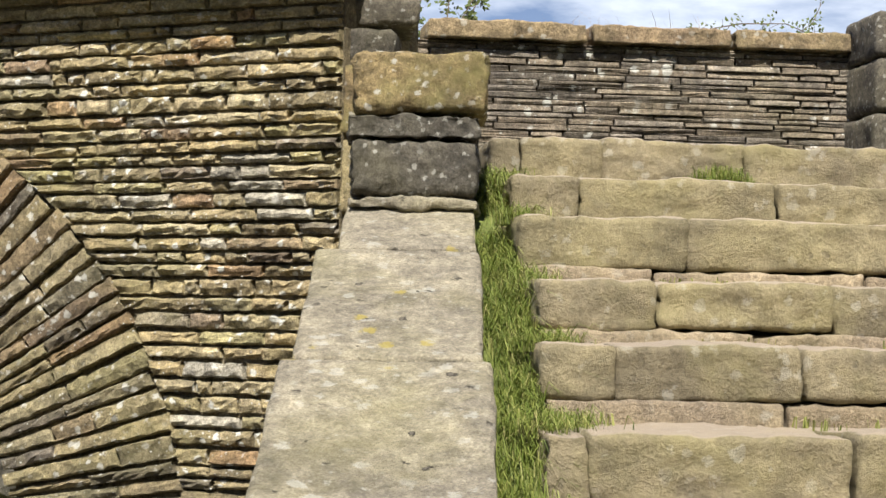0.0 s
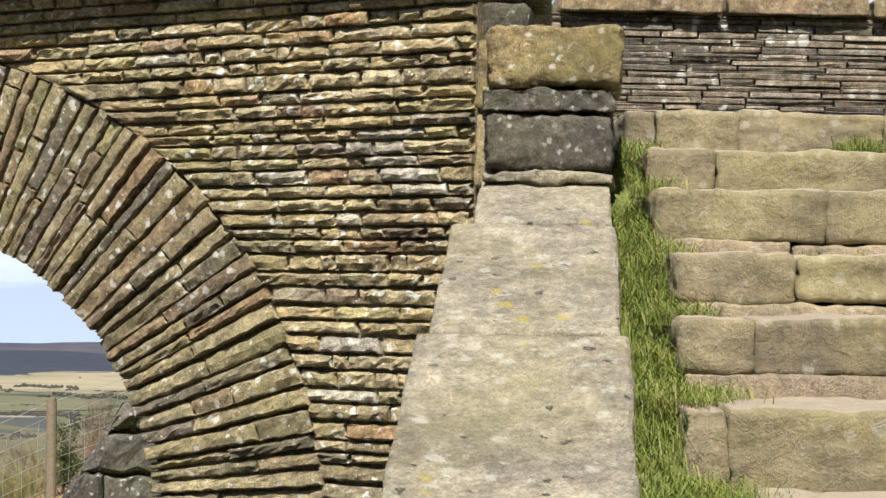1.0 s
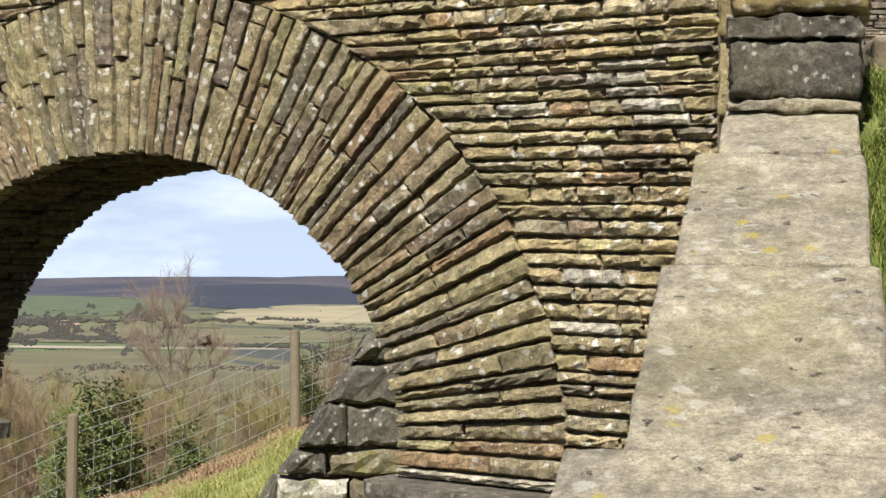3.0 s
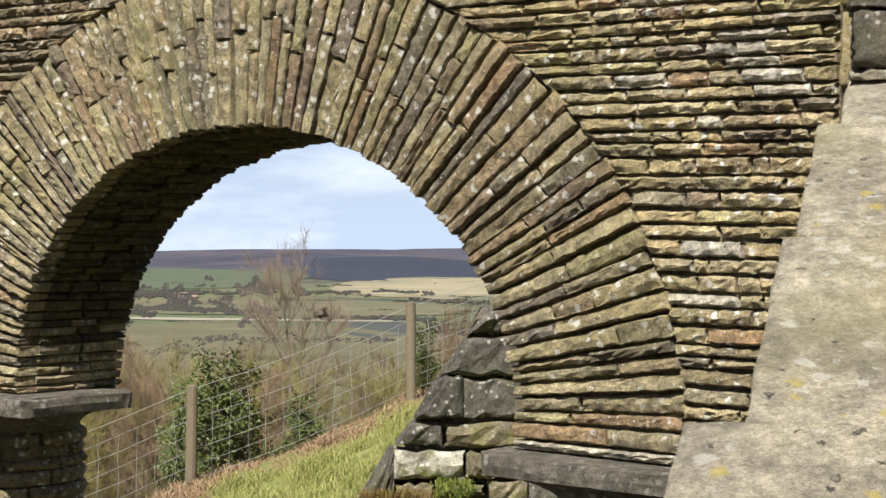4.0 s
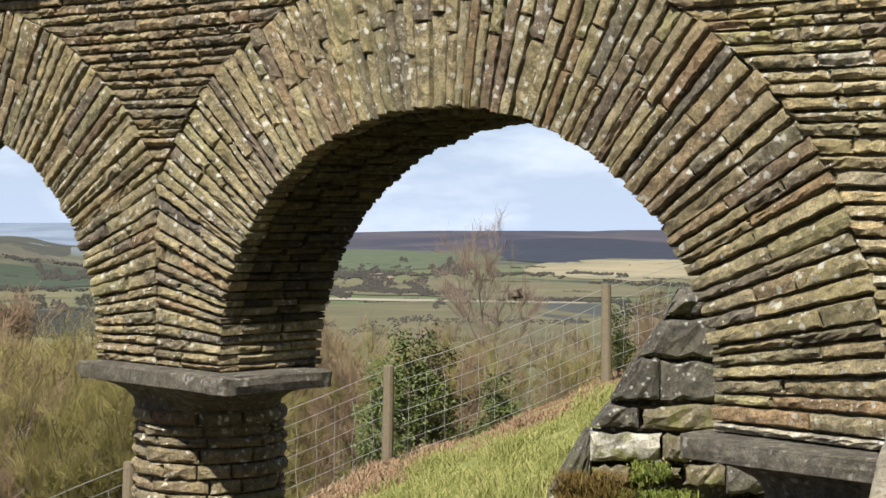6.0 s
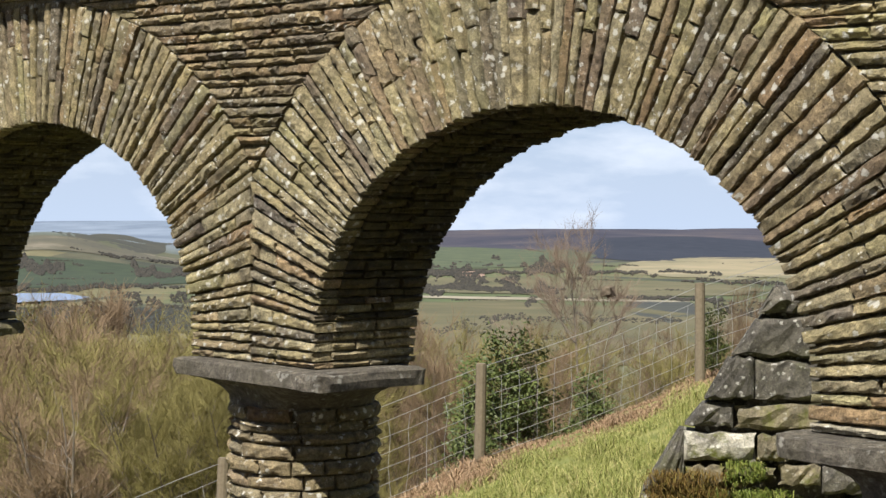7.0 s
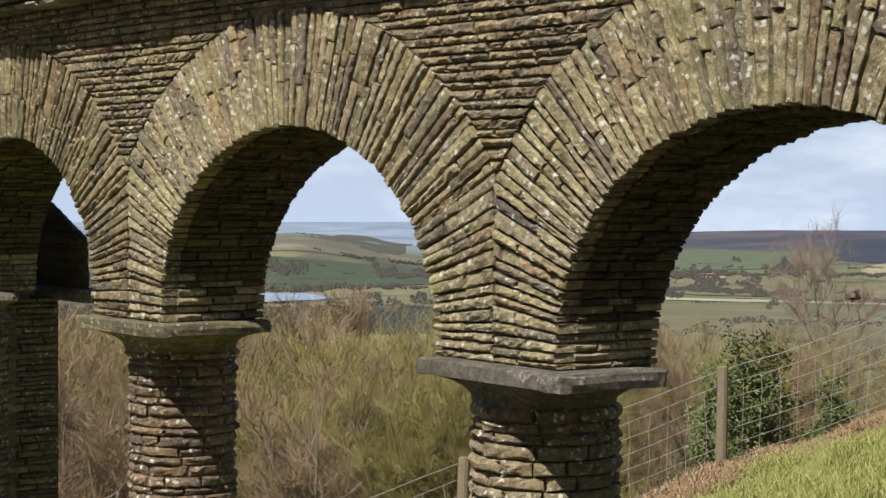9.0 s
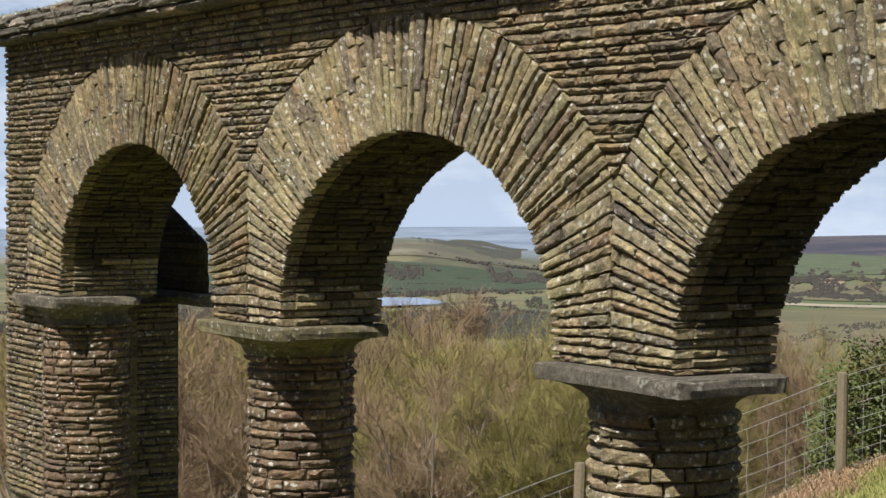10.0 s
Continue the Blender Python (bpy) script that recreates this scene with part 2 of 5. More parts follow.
M_COPING = stone_material("coping_stone", [(0.0, (0.36, 0.325, 0.25)), (1.0, (0.39, 0.35, 0.27))], 0.4, 0.5, 0.55, scale=0.7, bump=1.0, pits=1.0, spots=0.7, grain=0.75, speck=0.25)
M_BLOCK = stone_material("mossy_block", [(0.0, (0.24, 0.185, 0.1)), (1.0, (0.27, 0.2, 0.11))], 0.7, 1.0, 0.4, scale=1.2, bump=1.0)
M_DARK = stone_material("blackened_block", [(0.0, (0.1, 0.092, 0.078)), (1.0, (0.15, 0.135, 0.11))], 0.45, 0.12, 0.6, scale=1.5, bump=1.0)
M_RUBBLE = stone_material("dark_rubble", [(0.0, (0.085, 0.08, 0.072)), (1.0, (0.15, 0.14, 0.12))], 0.55, 0.1, 0.5, scale=1.0, moss=0.25, speck=0.25)
M_RUBBLE2 = stone_material("mossy_rubble", [(0.0, (0.13, 0.12, 0.085)), (1.0, (0.22, 0.19, 0.13))], 0.4, 0.4, 0.4, scale=1.0, moss=0.9)
M_PALE = stone_material("lichen_crusted_rubble", [(0.0, (0.46, 0.44, 0.39)), (1.0, (0.5, 0.48, 0.42))], 1.0, 0.25, 1.0, scale=0.9, moss=1.0)
M_LICHEN = stone_material("lichen_whitened_stone", [(0.0, (0.36, 0.33, 0.26)), (1.0, (0.46, 0.43, 0.36))], 1.0, 0.4, 0.6)
M_RED = stone_material("pinkish_coping", [(0.0, (0.3, 0.22, 0.15)), (0.5, (0.34, 0.27, 0.16)), (1.0, (0.33, 0.235, 0.165))], 0.4, 0.3, 0.35)


def plain(name, stops, scale, rough=0.9, detail=5, bump=0.3, island=False):
    m, nd, lk, b = mat(name, rough)
    geo = nd.new("ShaderNodeNewGeometry")
    n = tex(nd, lk, geo.outputs["Position"], scale, detail, 0.65)
    r = ramp(nd, stops)
    if island:
        a = nd.new("ShaderNodeMath")
        a.operation = "MULTIPLY_ADD"
        a.inputs[1].default_value = 0.6
        s = nd.new("ShaderNodeMath")
        s.operation = "MULTIPLY"
        s.inputs[1].default_value = 0.4
        lk.new(n.outputs["Fac"], s.inputs[0])
        lk.new(geo.outputs["Random Per Island"], a.inputs[0])
        lk.new(s.outputs[0], a.inputs[2])
        lk.new(a.outputs[0], r.inputs["Fac"])
    else:
        lk.new(n.outputs["Fac"], r.inputs["Fac"])
    lk.new(r.outputs["Color"], b.inputs["Base Color"])
    if bump:
        bp = nd.new("ShaderNodeBump")
        bp.inputs["Strength"].default_value = bump
        bp.inputs["Distance"].default_value = 0.3 / scale
        lk.new(n.outputs["Fac"], bp.inputs["Height"])
        lk.new(bp.outputs["Normal"], b.inputs["Normal"])
    return m


M_GRASS = plain("grass_blades", [(0.0, (0.07, 0.1, 0.02)), (0.35, (0.17, 0.195, 0.046)), (0.6, (0.29, 0.29, 0.09)), (0.8, (0.43, 0.385, 0.17)), (1.0, (0.58, 0.49, 0.28))], 3, 0.7, island=True, bump=0)
M_LUSH = plain("lush_grass", [(0.0, (0.048, 0.076, 0.012)), (0.45, (0.12, 0.158, 0.026)), (0.7, (0.2, 0.222, 0.05)), (0.84, (0.34, 0.3, 0.13)), (1.0, (0.5, 0.42, 0.23))], 3, 0.6, island=True, bump=0)
M_STRAW = plain("dead_bracken", [(0.0, (0.13, 0.075, 0.042)), (0.5, (0.28, 0.185, 0.11)), (0.8, (0.4, 0.29, 0.18)), (1.0, (0.52, 0.42, 0.26))], 3, 0.9, island=True, bump=0)
M_RUST = plain("rusty_moss", [(0.0, (0.07, 0.045, 0.012)), (0.5, (0.16, 0.1, 0.03)), (0.8, (0.19, 0.16, 0.04)), (1.0, (0.34, 0.26, 0.13))], 3, 0.9, island=True, bump=0)
M_POST = plain("weathered_wood", [(0.2, (0.13, 0.105, 0.07)), (0.8, (0.24, 0.2, 0.14))], 30, 0.9)
M_WIRE = plain("galvanised_wire", [(0.2, (0.35, 0.35, 0.35)), (0.8, (0.5, 0.5, 0.5))], 60, 0.45, bump=0)
M_BARK = plain("grey_brown_bark", [(0.2, (0.09, 0.07, 0.05)), (0.8, (0.2, 0.165, 0.12))], 8, 0.95)
M_BIRCH = plain("birch_bark", [(0.2, (0.13, 0.105, 0.08)), (0.8, (0.34, 0.3, 0.245))], 5, 0.9)
M_TWIG_R = plain("reddish_twigs", [(0.0, (0.1, 0.07, 0.043)), (0.7, (0.24, 0.172, 0.105)), (1.0, (0.36, 0.245, 0.155))], 2, 0.95, bump=0, island=True)
M_TWIG_B = plain("pale_birch_twigs", [(0.0, (0.12, 0.09, 0.066)), (1.0, (0.3, 0.23, 0.17))], 2, 0.95, bump=0, island=True)
M_TWIG_G = plain("olive_twigs", [(0.0, (0.105, 0.095, 0.034)), (0.7, (0.235, 0.205, 0.074)), (1.0, (0.35, 0.3, 0.11))], 2, 0.95, bump=0, island=True)
M_LEAF = plain("dark_evergreen_leaves", [(0.0, (0.03, 0.05, 0.013)), (1.0, (0.12, 0.145, 0.038))], 4, 0.5, bump=0, island=True)
M_SPRIG = plain("fresh_leaves", [(0.0, (0.05, 0.075, 0.02)), (1.0, (0.13, 0.16, 0.05))], 4, 0.6, bump=0, island=True)

# ---- geometry helpers ----
rng = random.Random(7)


def raw(name, verts, faces, material, parent=None, smooth=False):
    me = bpy.data.meshes.new(name)
    me.from_pydata([tuple(v) for v in verts], [], faces)
    me.validate()
    me.materials.append(material)
    if smooth:
        me.polygons.foreach_set("use_smooth", [True] * len(me.polygons))
    ob = new(name, me)
    ob.parent = parent
    return ob


def part(name, bm, material, parent=None, label=""):
    me = bpy.data.meshes.new(name)
    bm.to_mesh(me)
    bm.free()
    me.materials.append(material)
    ob = new(name, me)
    ob.parent = parent
    return tagged(ob, label)


def empty(name, loc=(0, 0, 0)):
    ob = new(name)
    ob.empty_display_size = 0.2
    ob.location = loc
    return ob


def stone(bot, top, nor, proud=0.0, back=0.05, bevel=0.008, jit=0.004):
    """One rock-faced stone: lower and upper edge as lists of points, normals along it. Returns verts, faces."""
    n = len(bot)
    R = 7
    rows = [[] for _ in range(R)]
    tilt = rng.uniform(-0.006, 0.006)
    boss = rng.uniform(0.0, jit * 1.6)
    for k in range(n):
        b, t, N = Vector(bot[k]), Vector(top[k]), Vector(nor[k])
        up = (t - b)
        h = max(up.length, 1e-4)
        up /= h
        bv = min(bevel, h * 0.25) * rng.uniform(0.5, 1.6)
        b2, t2 = b + up * rng.uniform(0, min(jit * 1.4, h * 0.13)), t - up * rng.uniform(0, min(jit * 1.5, h * 0.15))
        rows[0].append(b2 - N * back)
        rows[1].append(b2 + N * (proud - bv))
        rows[2].append(b2 + up * bv + N * (proud + tilt + rng.uniform(-jit, jit)))
        rows[3].append(b2.lerp(t2, rng.uniform(0.4, 0.62)) + N * (proud + boss + rng.uniform(-jit, jit) * 1.3))
        rows[4].append(t2 - up * bv * rng.uniform(0.7, 1.5) + N * (proud - tilt + rng.uniform(-jit, jit) * 1.2))
        rows[5].append(t2 + N * (proud - bv * 1.2))
        rows[6].append(t2 - N * back)
    # ends drawn in
    for r in (2, 3, 4):
        if n > 1:
            d = (rows[r][1] - rows[r][0])
            q = min(bevel / max(d.length, 1e-4), 0.35) * rng.uniform(0.6, 1.5)
            rows[r][0] = rows[r][0] + d * q - Vector(nor[0]) * bevel * 0.6
            d = (rows[r][-2] - rows[r][-1])
            q = min(bevel / max(d.length, 1e-4), 0.35) * rng.uniform(0.6, 1.5)
            rows[r][-1] = rows[r][-1] + d * q - Vector(nor[-1]) * bevel * 0.6
    V = [p for r in rows for p in r]
    F = []
    for r in range(R - 1):
        for k in range(n - 1):
            a = r * n + k
            F.append((a, a + 1, a + n + 1, a + n))
    F.append(tuple(r * n for r in range(R))[::-1])
    F.append(tuple(r * n + n - 1 for r in range(R)))
    return V, F


class Pile:
    """Collects stones: the chosen ones become objects under a part, the rest one joined mesh."""

    def __init__(self, name, material, parent, joined_material=None, limit=300):
        self.name, self.m, self.parent, self.mj, self.limit = name, material, parent, joined_material or material, limit
        self.V, self.F, self.count = [], [], 0

    def add(self, vf, single=True):
        V, F = vf
        if single and self.count < self.limit:
            raw(self.name, V, F, self.m, self.parent)
            self.count += 1
        else:
            o = len(self.V)
            self.V += V
            self.F += [tuple(i + o for i in f) for f in F]

    def close(self):
        if self.V:
            tagged(raw("more_" + self.name, self.V, self.F, self.mj, self.parent), kind="stuff")


def rock(name, size, material, parent, m, rough=0.02, bevel=0.03, cuts=5, seed=0, lump=2.2, label=""):
    """A dressed block with worn edges: size in metres, centred on its base."""
    bm = bmesh.new()
    bmesh.ops.create_cube(bm, size=1)
    sx, sy, sz = size
    for v in bm.verts:
        v.co = Vector((v.co.x * sx, v.co.y * sy, (v.co.z + 0.5) * sz))
    bmesh.ops.bevel(bm, geom=bm.edges[:] + bm.verts[:], offset=min(bevel, 0.3 * min(size)), segments=2, affect="EDGES", profile=0.6)
    longest = max(size)
    step = longest / (cuts * 3)
    for _ in range(5):
        es = [e for e in bm.edges if e.calc_length() > step * 1.6]
        if not es:
            break
        bmesh.ops.subdivide_edges(bm, edges=es, cuts=1, use_grid_fill=True)
    bmesh.ops.triangulate(bm, faces=[f for f in bm.faces if len(f.verts) > 4])
    bm.normal_update()
    off = Vector((seed * 3.71, seed * 1.37, seed * 2.11))
    for v in bm.verts:
        q = v.co * lump
        d = noise.noise(q / 0.3 + off) * rough * 0.8 + noise.noise(q / 0.07 + off) * rough * 0.4 - abs(noise.noise(Vector((q.x, q.y, q.z * 2.2)) / 0.16 - off)) * rough * 0.9 + noise.noise(q / 0.03 + off) * rough * 0.22
        v.co += v.normal * d
    for f in bm.faces:
        f.smooth = True
    ob = part(name, bm, material, parent, label)
    ob.matrix_local = m
    return ob


# ---- plan of the arcade ----
L = 3.963                      # pier to pier
PTS = [Vector((-1.141, 6.943)), Vector((-4.769, 8.536)), Vector((-8.471, 9.951)), Vector((-12.13, 11.474))]
HEAD = [radians(23.7), radians(20.92), radians(22.59)]
Z_CAP, STILT = 0.651, 0.085    # top of the capitals, straight foot of the arches
B_IN, A_EX, B_EX = 1.232, 2.295, 1.928
A_INS = (1.545, 1.52, 1.51)     # half widths of the three openings
CEN = (0.5 * L + 0.08, 1.5 * L + 0.168, 2.5 * L + 0.228)
PIER_LINE = (0.0, L + 0.145, 2 * L + 0.155, 3 * L + 0.3)
DEEP = (0.7, 0.83, 0.92)        # how far each soffit runs through
Z_TOP = 3.02
S_RIGHT, S_LEFT = -0.83, 2 * L + 5.04
ZC = Z_CAP + STILT


def side_of(S):
    return max(0, min(2, int(S // L)))


def wp(S, z, off=0.0):
    """Point on the wall's face: S metres to the left of the first pier, off metres towards the viewer."""
    i = side_of(S)
    h = HEAD[i]
    s = S - i * L
    return Vector((PTS[i].x - math.cos(h) * s - math.sin(h) * off, PTS[i].y + math.sin(h) * s - math.cos(h) * off, z))


def wn_(S):
    h = HEAD[side_of(S)]
    return Vector((-math.sin(h), -math.cos(h), 0))


def half(a, b, z):
    """Half width of an arch curve at height z; None above its crown."""
    q = (z - ZC) / b
    if q >= 1:
        return None
    return a if q <= 0 else a * math.sqrt(1 - q * q)


# ---- the land: one sheet from the path to the horizon ----
FA = Vector((-6.53, 23.1))
FD, FN = Vector((0.555, 0.832)), Vector((0.832, -0.555))


def bank(x, y):
    d = Vector((x, y)) - FA
    a, b = d.dot(FD), d.dot(FN)
    z = -0.87 + 0.26 * a + (0.26 * b if b > 0 else 0.5 * b)
    if b > 0 and x > -4.5 and y < 14.8:
        z = min(z, z + (-1.3 - z) * min(1.0, (x + 4.5) / 1.5) * min(1.0, (14.8 - y) / 1.5))
    return max(min(z, 1.2), -16.0 + 0.0 * a)


LAND = [(60, -14.5), (100, -17.0), (200, -25.0), (300, -32.0), (600, -50.0), (1000, -69.0), (1600, -90.0), (2300, -104.0), (3000, -106.0),
        (3600, -99.0), (4200, -94.0), (4700, -99.0)]


def land(x, y):
    r = math.hypot(x, y)
    az = math.degrees(math.atan2(-x, y))
    q = max(0.0, min(1.0, (r - 4.0) / 2.5))          # level path on which the viewer stands
    near = bank(x, y) * q - 0.05 * (1 - q)
    rise = 0.45 * x - 0.893 * y - 4.0                # unseen hillside added behind the path to cut low sky light
    if rise > 0 and r < 400:
        return near + min(0.6 * rise, 45.0) + 0.3 * noise.noise(Vector((x, y, 0)) * 0.3)
    if r < 45:
        return near + 0.05 * noise.noise(Vector((x, y, 0)) * 0.9) + 0.025 * noise.noise(Vector((x, y, 3)) * 3)
    k = 0
    while k < len(LAND) - 2 and r > LAND[k + 1][0]:
        k += 1
    (r0, z0), (r1, z1) = LAND[k], LAND[k + 1]
    q = max(0.0, min(1.0, (r - r0) / (r1 - r0)))
    far = z0 + (z1 - z0) * q
    if r > 500:
        far += noise.noise(Vector((x, y, 0)) / 420) * 0.004 * r
    if r > 2800 and az < 31:        # moor
        w = min(1, (r - 2800) / 900) * min(1, (31 - az) / 5)
        far += w * (-10.0 + 13 * math.exp(-((az - 17.5) / 3.5) ** 2) + 5 * noise.noise(Vector((az * 0.25, 1, 0))))
    if az > 27:                      # low hill before the plain
        far += 42 * math.exp(-((az - 35.5) / 3.2) ** 2 - ((r - 2700) / 420) ** 2)
        far -= max(0, min(1, (r - 3300) / 400)) * max(0, min(1, (az - 28) / 3)) * -4
    if 32 < az < 44 and 1250 < r < 1850:
        w = max(0, 1 - abs(r - 1550) / 300) * max(0, 1 - abs(az - 38.5) / 5.5)
        far = far + (-93.5 - far) * min(1, w * 2.2)
    w = max(0.0, min(1.0, (r - 45) / 40))
    return near * (1 - w) + far * w


def build_land():
    V, F = [], []
    azs = [-180 + 6 * i for i in range(27)] + [-20 + 0.5 * i for i in range(156)] + [60 + 6 * i for i in range(20)]
    rs = [0.4]
    while rs[-1] < 4700:
        rs.append(rs[-1] + max(0.35, rs[-1] * 0.028))
    for r in rs:
        for a in azs:
            x, y = -r * math.sin(radians(a)), r * math.cos(radians(a))
            V.append((x, y, land(x, y)))
    n = len(azs)
    for i in range(len(rs) - 1):
        for j in range(n):
            a, b = i * n + j, i * n + (j + 1) % n
            F.append((a, b, b + n, a + n))
    F.append(tuple(range(n))[::-1])
    m, nd, lk, bs = mat("ground_cover", 0.95)
    geo = nd.new("ShaderNodeNewGeometry")
    pos = geo.outputs["Position"]
    ln = nd.new("ShaderNodeVectorMath")
    ln.operation = "LENGTH"
    lk.new(pos, ln.inputs[0])
    # fields: irregular plots, with hedges and woods; size in metres
    mp2 = nd.new("ShaderNodeMapping")
    mp2.inputs["Rotation"].default_value = (0, 0, radians(28))
    mp2.inputs["Scale"].default_value = (1 / 260, 1 / 520, 0.0)
    wv = tex(nd, lk, pos, 0.004, 3)
    wa = nd.new("ShaderNodeVectorMath")
    wa.operation = "MULTIPLY_ADD"
    wa.inputs[1].default_value = (160, 160, 0)
    lk.new(wv.outputs["Color"], wa.inputs[0])
    lk.new(pos, wa.inputs[2])
    lk.new(wa.outputs[0], mp2.inputs["Vector"])
    vo = tex(nd, lk, mp2.outputs["Vector"], 1.0, kind="ShaderNodeTexVoronoi")
    plots = ramp(nd, [(0.0, (0.09, 0.094, 0.052)), (0.2, (0.155, 0.145, 0.08)), (0.4, (0.095, 0.12, 0.058)), (0.55, (0.17, 0.15, 0.09)), (0.7, (0.072, 0.076, 0.055)), (0.85, (0.095, 0.108, 0.055)), (1.0, (0.17, 0.15, 0.09))])
    sp = nd.new("ShaderNodeSeparateColor")
    lk.new(vo.outputs["Color"], sp.inputs["Color"])
    lk.new(sp.outputs[0], plots.inputs["Fac"])
    mott = tex(nd, lk, pos, 0.02, 6, 0.7)
    mr = ramp(nd, [(0.3, (0.7, 0.7, 0.7)), (0.7, (1.25, 1.25, 1.2))])
    lk.new(mott.outputs["Fac"], mr.inputs["Fac"])
    fields = blend(nd, lk, 1.0, plots.outputs["Color"], mr.outputs["Color"], "MULTIPLY")
    wood = ramp(nd, [(0.55, (0, 0, 0)), (0.6, (1, 1, 1))])
    mp3 = nd.new("ShaderNodeMapping")
    mp3.inputs["Rotation"].default_value = (0, 0, radians(25))
    mp3.inputs["Scale"].default_value = (1 / 420, 1 / 150, 0.0)
    lk.new(pos, mp3.inputs["Vector"])
    wn1 = tex(nd, lk, mp3.outputs["Vector"], 1.0, 5, 0.6)
    lk.new(wn1.outputs["Fac"], wood.inputs["Fac"])
    fields = blend(nd, lk, wood.outputs["Color"], fields, (0.05, 0.058, 0.045))
    # heather moor beyond 2.9 km, its bluish distance put into the colour
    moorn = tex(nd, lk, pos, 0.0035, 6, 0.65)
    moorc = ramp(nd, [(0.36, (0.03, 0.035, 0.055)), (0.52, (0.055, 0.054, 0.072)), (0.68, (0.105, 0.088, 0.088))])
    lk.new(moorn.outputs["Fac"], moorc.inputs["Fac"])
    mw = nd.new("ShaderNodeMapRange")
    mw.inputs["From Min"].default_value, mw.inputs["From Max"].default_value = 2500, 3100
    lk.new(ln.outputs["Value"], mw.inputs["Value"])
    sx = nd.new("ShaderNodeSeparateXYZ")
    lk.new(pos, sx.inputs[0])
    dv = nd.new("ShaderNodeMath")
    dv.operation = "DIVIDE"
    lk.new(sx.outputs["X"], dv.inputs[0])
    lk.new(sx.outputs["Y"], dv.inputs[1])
    pw = nd.new("ShaderNodeMapRange")       # the plain lies west of the moor, distance haze painted into its blue
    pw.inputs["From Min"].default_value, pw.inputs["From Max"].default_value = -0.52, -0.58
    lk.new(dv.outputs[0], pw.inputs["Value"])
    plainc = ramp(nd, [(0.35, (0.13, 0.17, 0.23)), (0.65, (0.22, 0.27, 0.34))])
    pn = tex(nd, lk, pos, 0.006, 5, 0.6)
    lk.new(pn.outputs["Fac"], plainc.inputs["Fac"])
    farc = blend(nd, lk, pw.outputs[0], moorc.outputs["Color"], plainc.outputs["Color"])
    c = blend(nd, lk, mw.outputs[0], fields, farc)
    # turf close by
    tn = tex(nd, lk, pos, 1.7, 6, 0.7)
    tr = ramp(nd, [(0.3, (0.1, 0.125, 0.03)), (0.55, (0.19, 0.2, 0.06)), (0.75, (0.3, 0.26, 0.11))])
    lk.new(tn.outputs["Fac"], tr.inputs["Fac"])
    nr = nd.new("ShaderNodeMapRange")
    nr.inputs["From Min"].default_value, nr.inputs["From Max"].default_value = 23, 27
    lk.new(ln.outputs["Value"], nr.inputs["Value"])
    brn = ramp(nd, [(0.35, (0.06, 0.045, 0.025)), (0.6, (0.12, 0.085, 0.05)), (0.75, (0.08, 0.075, 0.035))])
    bn = tex(nd, lk, pos, 0.7, 6, 0.7)
    lk.new(bn.outputs["Fac"], brn.inputs["Fac"])
    nearc = blend(nd, lk, nr.outputs[0], tr.outputs["Color"], brn.outputs["Color"])
    er = nd.new("ShaderNodeMapRange")       # unseen ground before the arcade, darkened to cut bounced light
    er.inputs["From Min"].default_value, er.inputs["From Max"].default_value = 10.5, 12.5
    lk.new(ln.outputs["Value"], er.inputs["Value"])
    earth = ramp(nd, [(0.35, (0.035, 0.03, 0.02)), (0.7, (0.085, 0.07, 0.045))])
    lk.new(tn.outputs["Fac"], earth.inputs["Fac"])
    nearc = blend(nd, lk, er.outputs[0], earth.outputs["Color"], nearc)
    fr = nd.new("ShaderNodeMapRange")
    fr.inputs["From Min"].default_value, fr.inputs["From Max"].default_value = 110, 220
    lk.new(ln.outputs["Value"], fr.inputs["Value"])
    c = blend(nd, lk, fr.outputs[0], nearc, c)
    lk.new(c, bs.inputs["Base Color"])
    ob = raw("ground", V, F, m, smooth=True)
    tagged(ob, "grassy hillside falling to a valley of fields and moor", "ground", kind="structure")


build_land()


def build_lake():
    V, F = [], []
    n = 48
    for i in range(n):
        a = 2 * math.pi * i / n
        az = 38.4 + 4.3 * math.cos(a) + 0.3 * math.sin(5 * a)
        r = 1545 + (75 + 18 * math.sin(3 * a)) * math.sin(a)
        V.append((-r * math.sin(radians(az)), r * math.cos(radians(az)), -91.0))
    F.append(tuple(range(n)))
    m, nd, lk, b = mat("lake_water", 0.12)
    # blue of the reflected sky put into the base colour
    b.inputs["Base Color"].default_value = (0.1, 0.16, 0.3, 1)
    b.inputs["Specular IOR Level"].default_value = 0.25
    tagged(raw("lake", V, F, m), "blue reservoir water lying in the valley", "lake", kind="structure")


build_lake()


def r_at(az, el):
    """How far off the land shows at this height below eye level."""
    best, r = (9, 300.0), 300.0
    while r < 4600:
        e = math.degrees(math.atan2(land(-r * math.sin(radians(az)), r * math.cos(radians(az))) - 1.6, r))
        if abs(e - el) < best[0]:
            best = (abs(e - el), r)
        r *= 1.015
    return best[1]


# distance haze put into the colour: mixes towards blue-grey
def add_haze(c, k):
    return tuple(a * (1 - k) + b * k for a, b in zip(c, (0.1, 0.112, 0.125)))


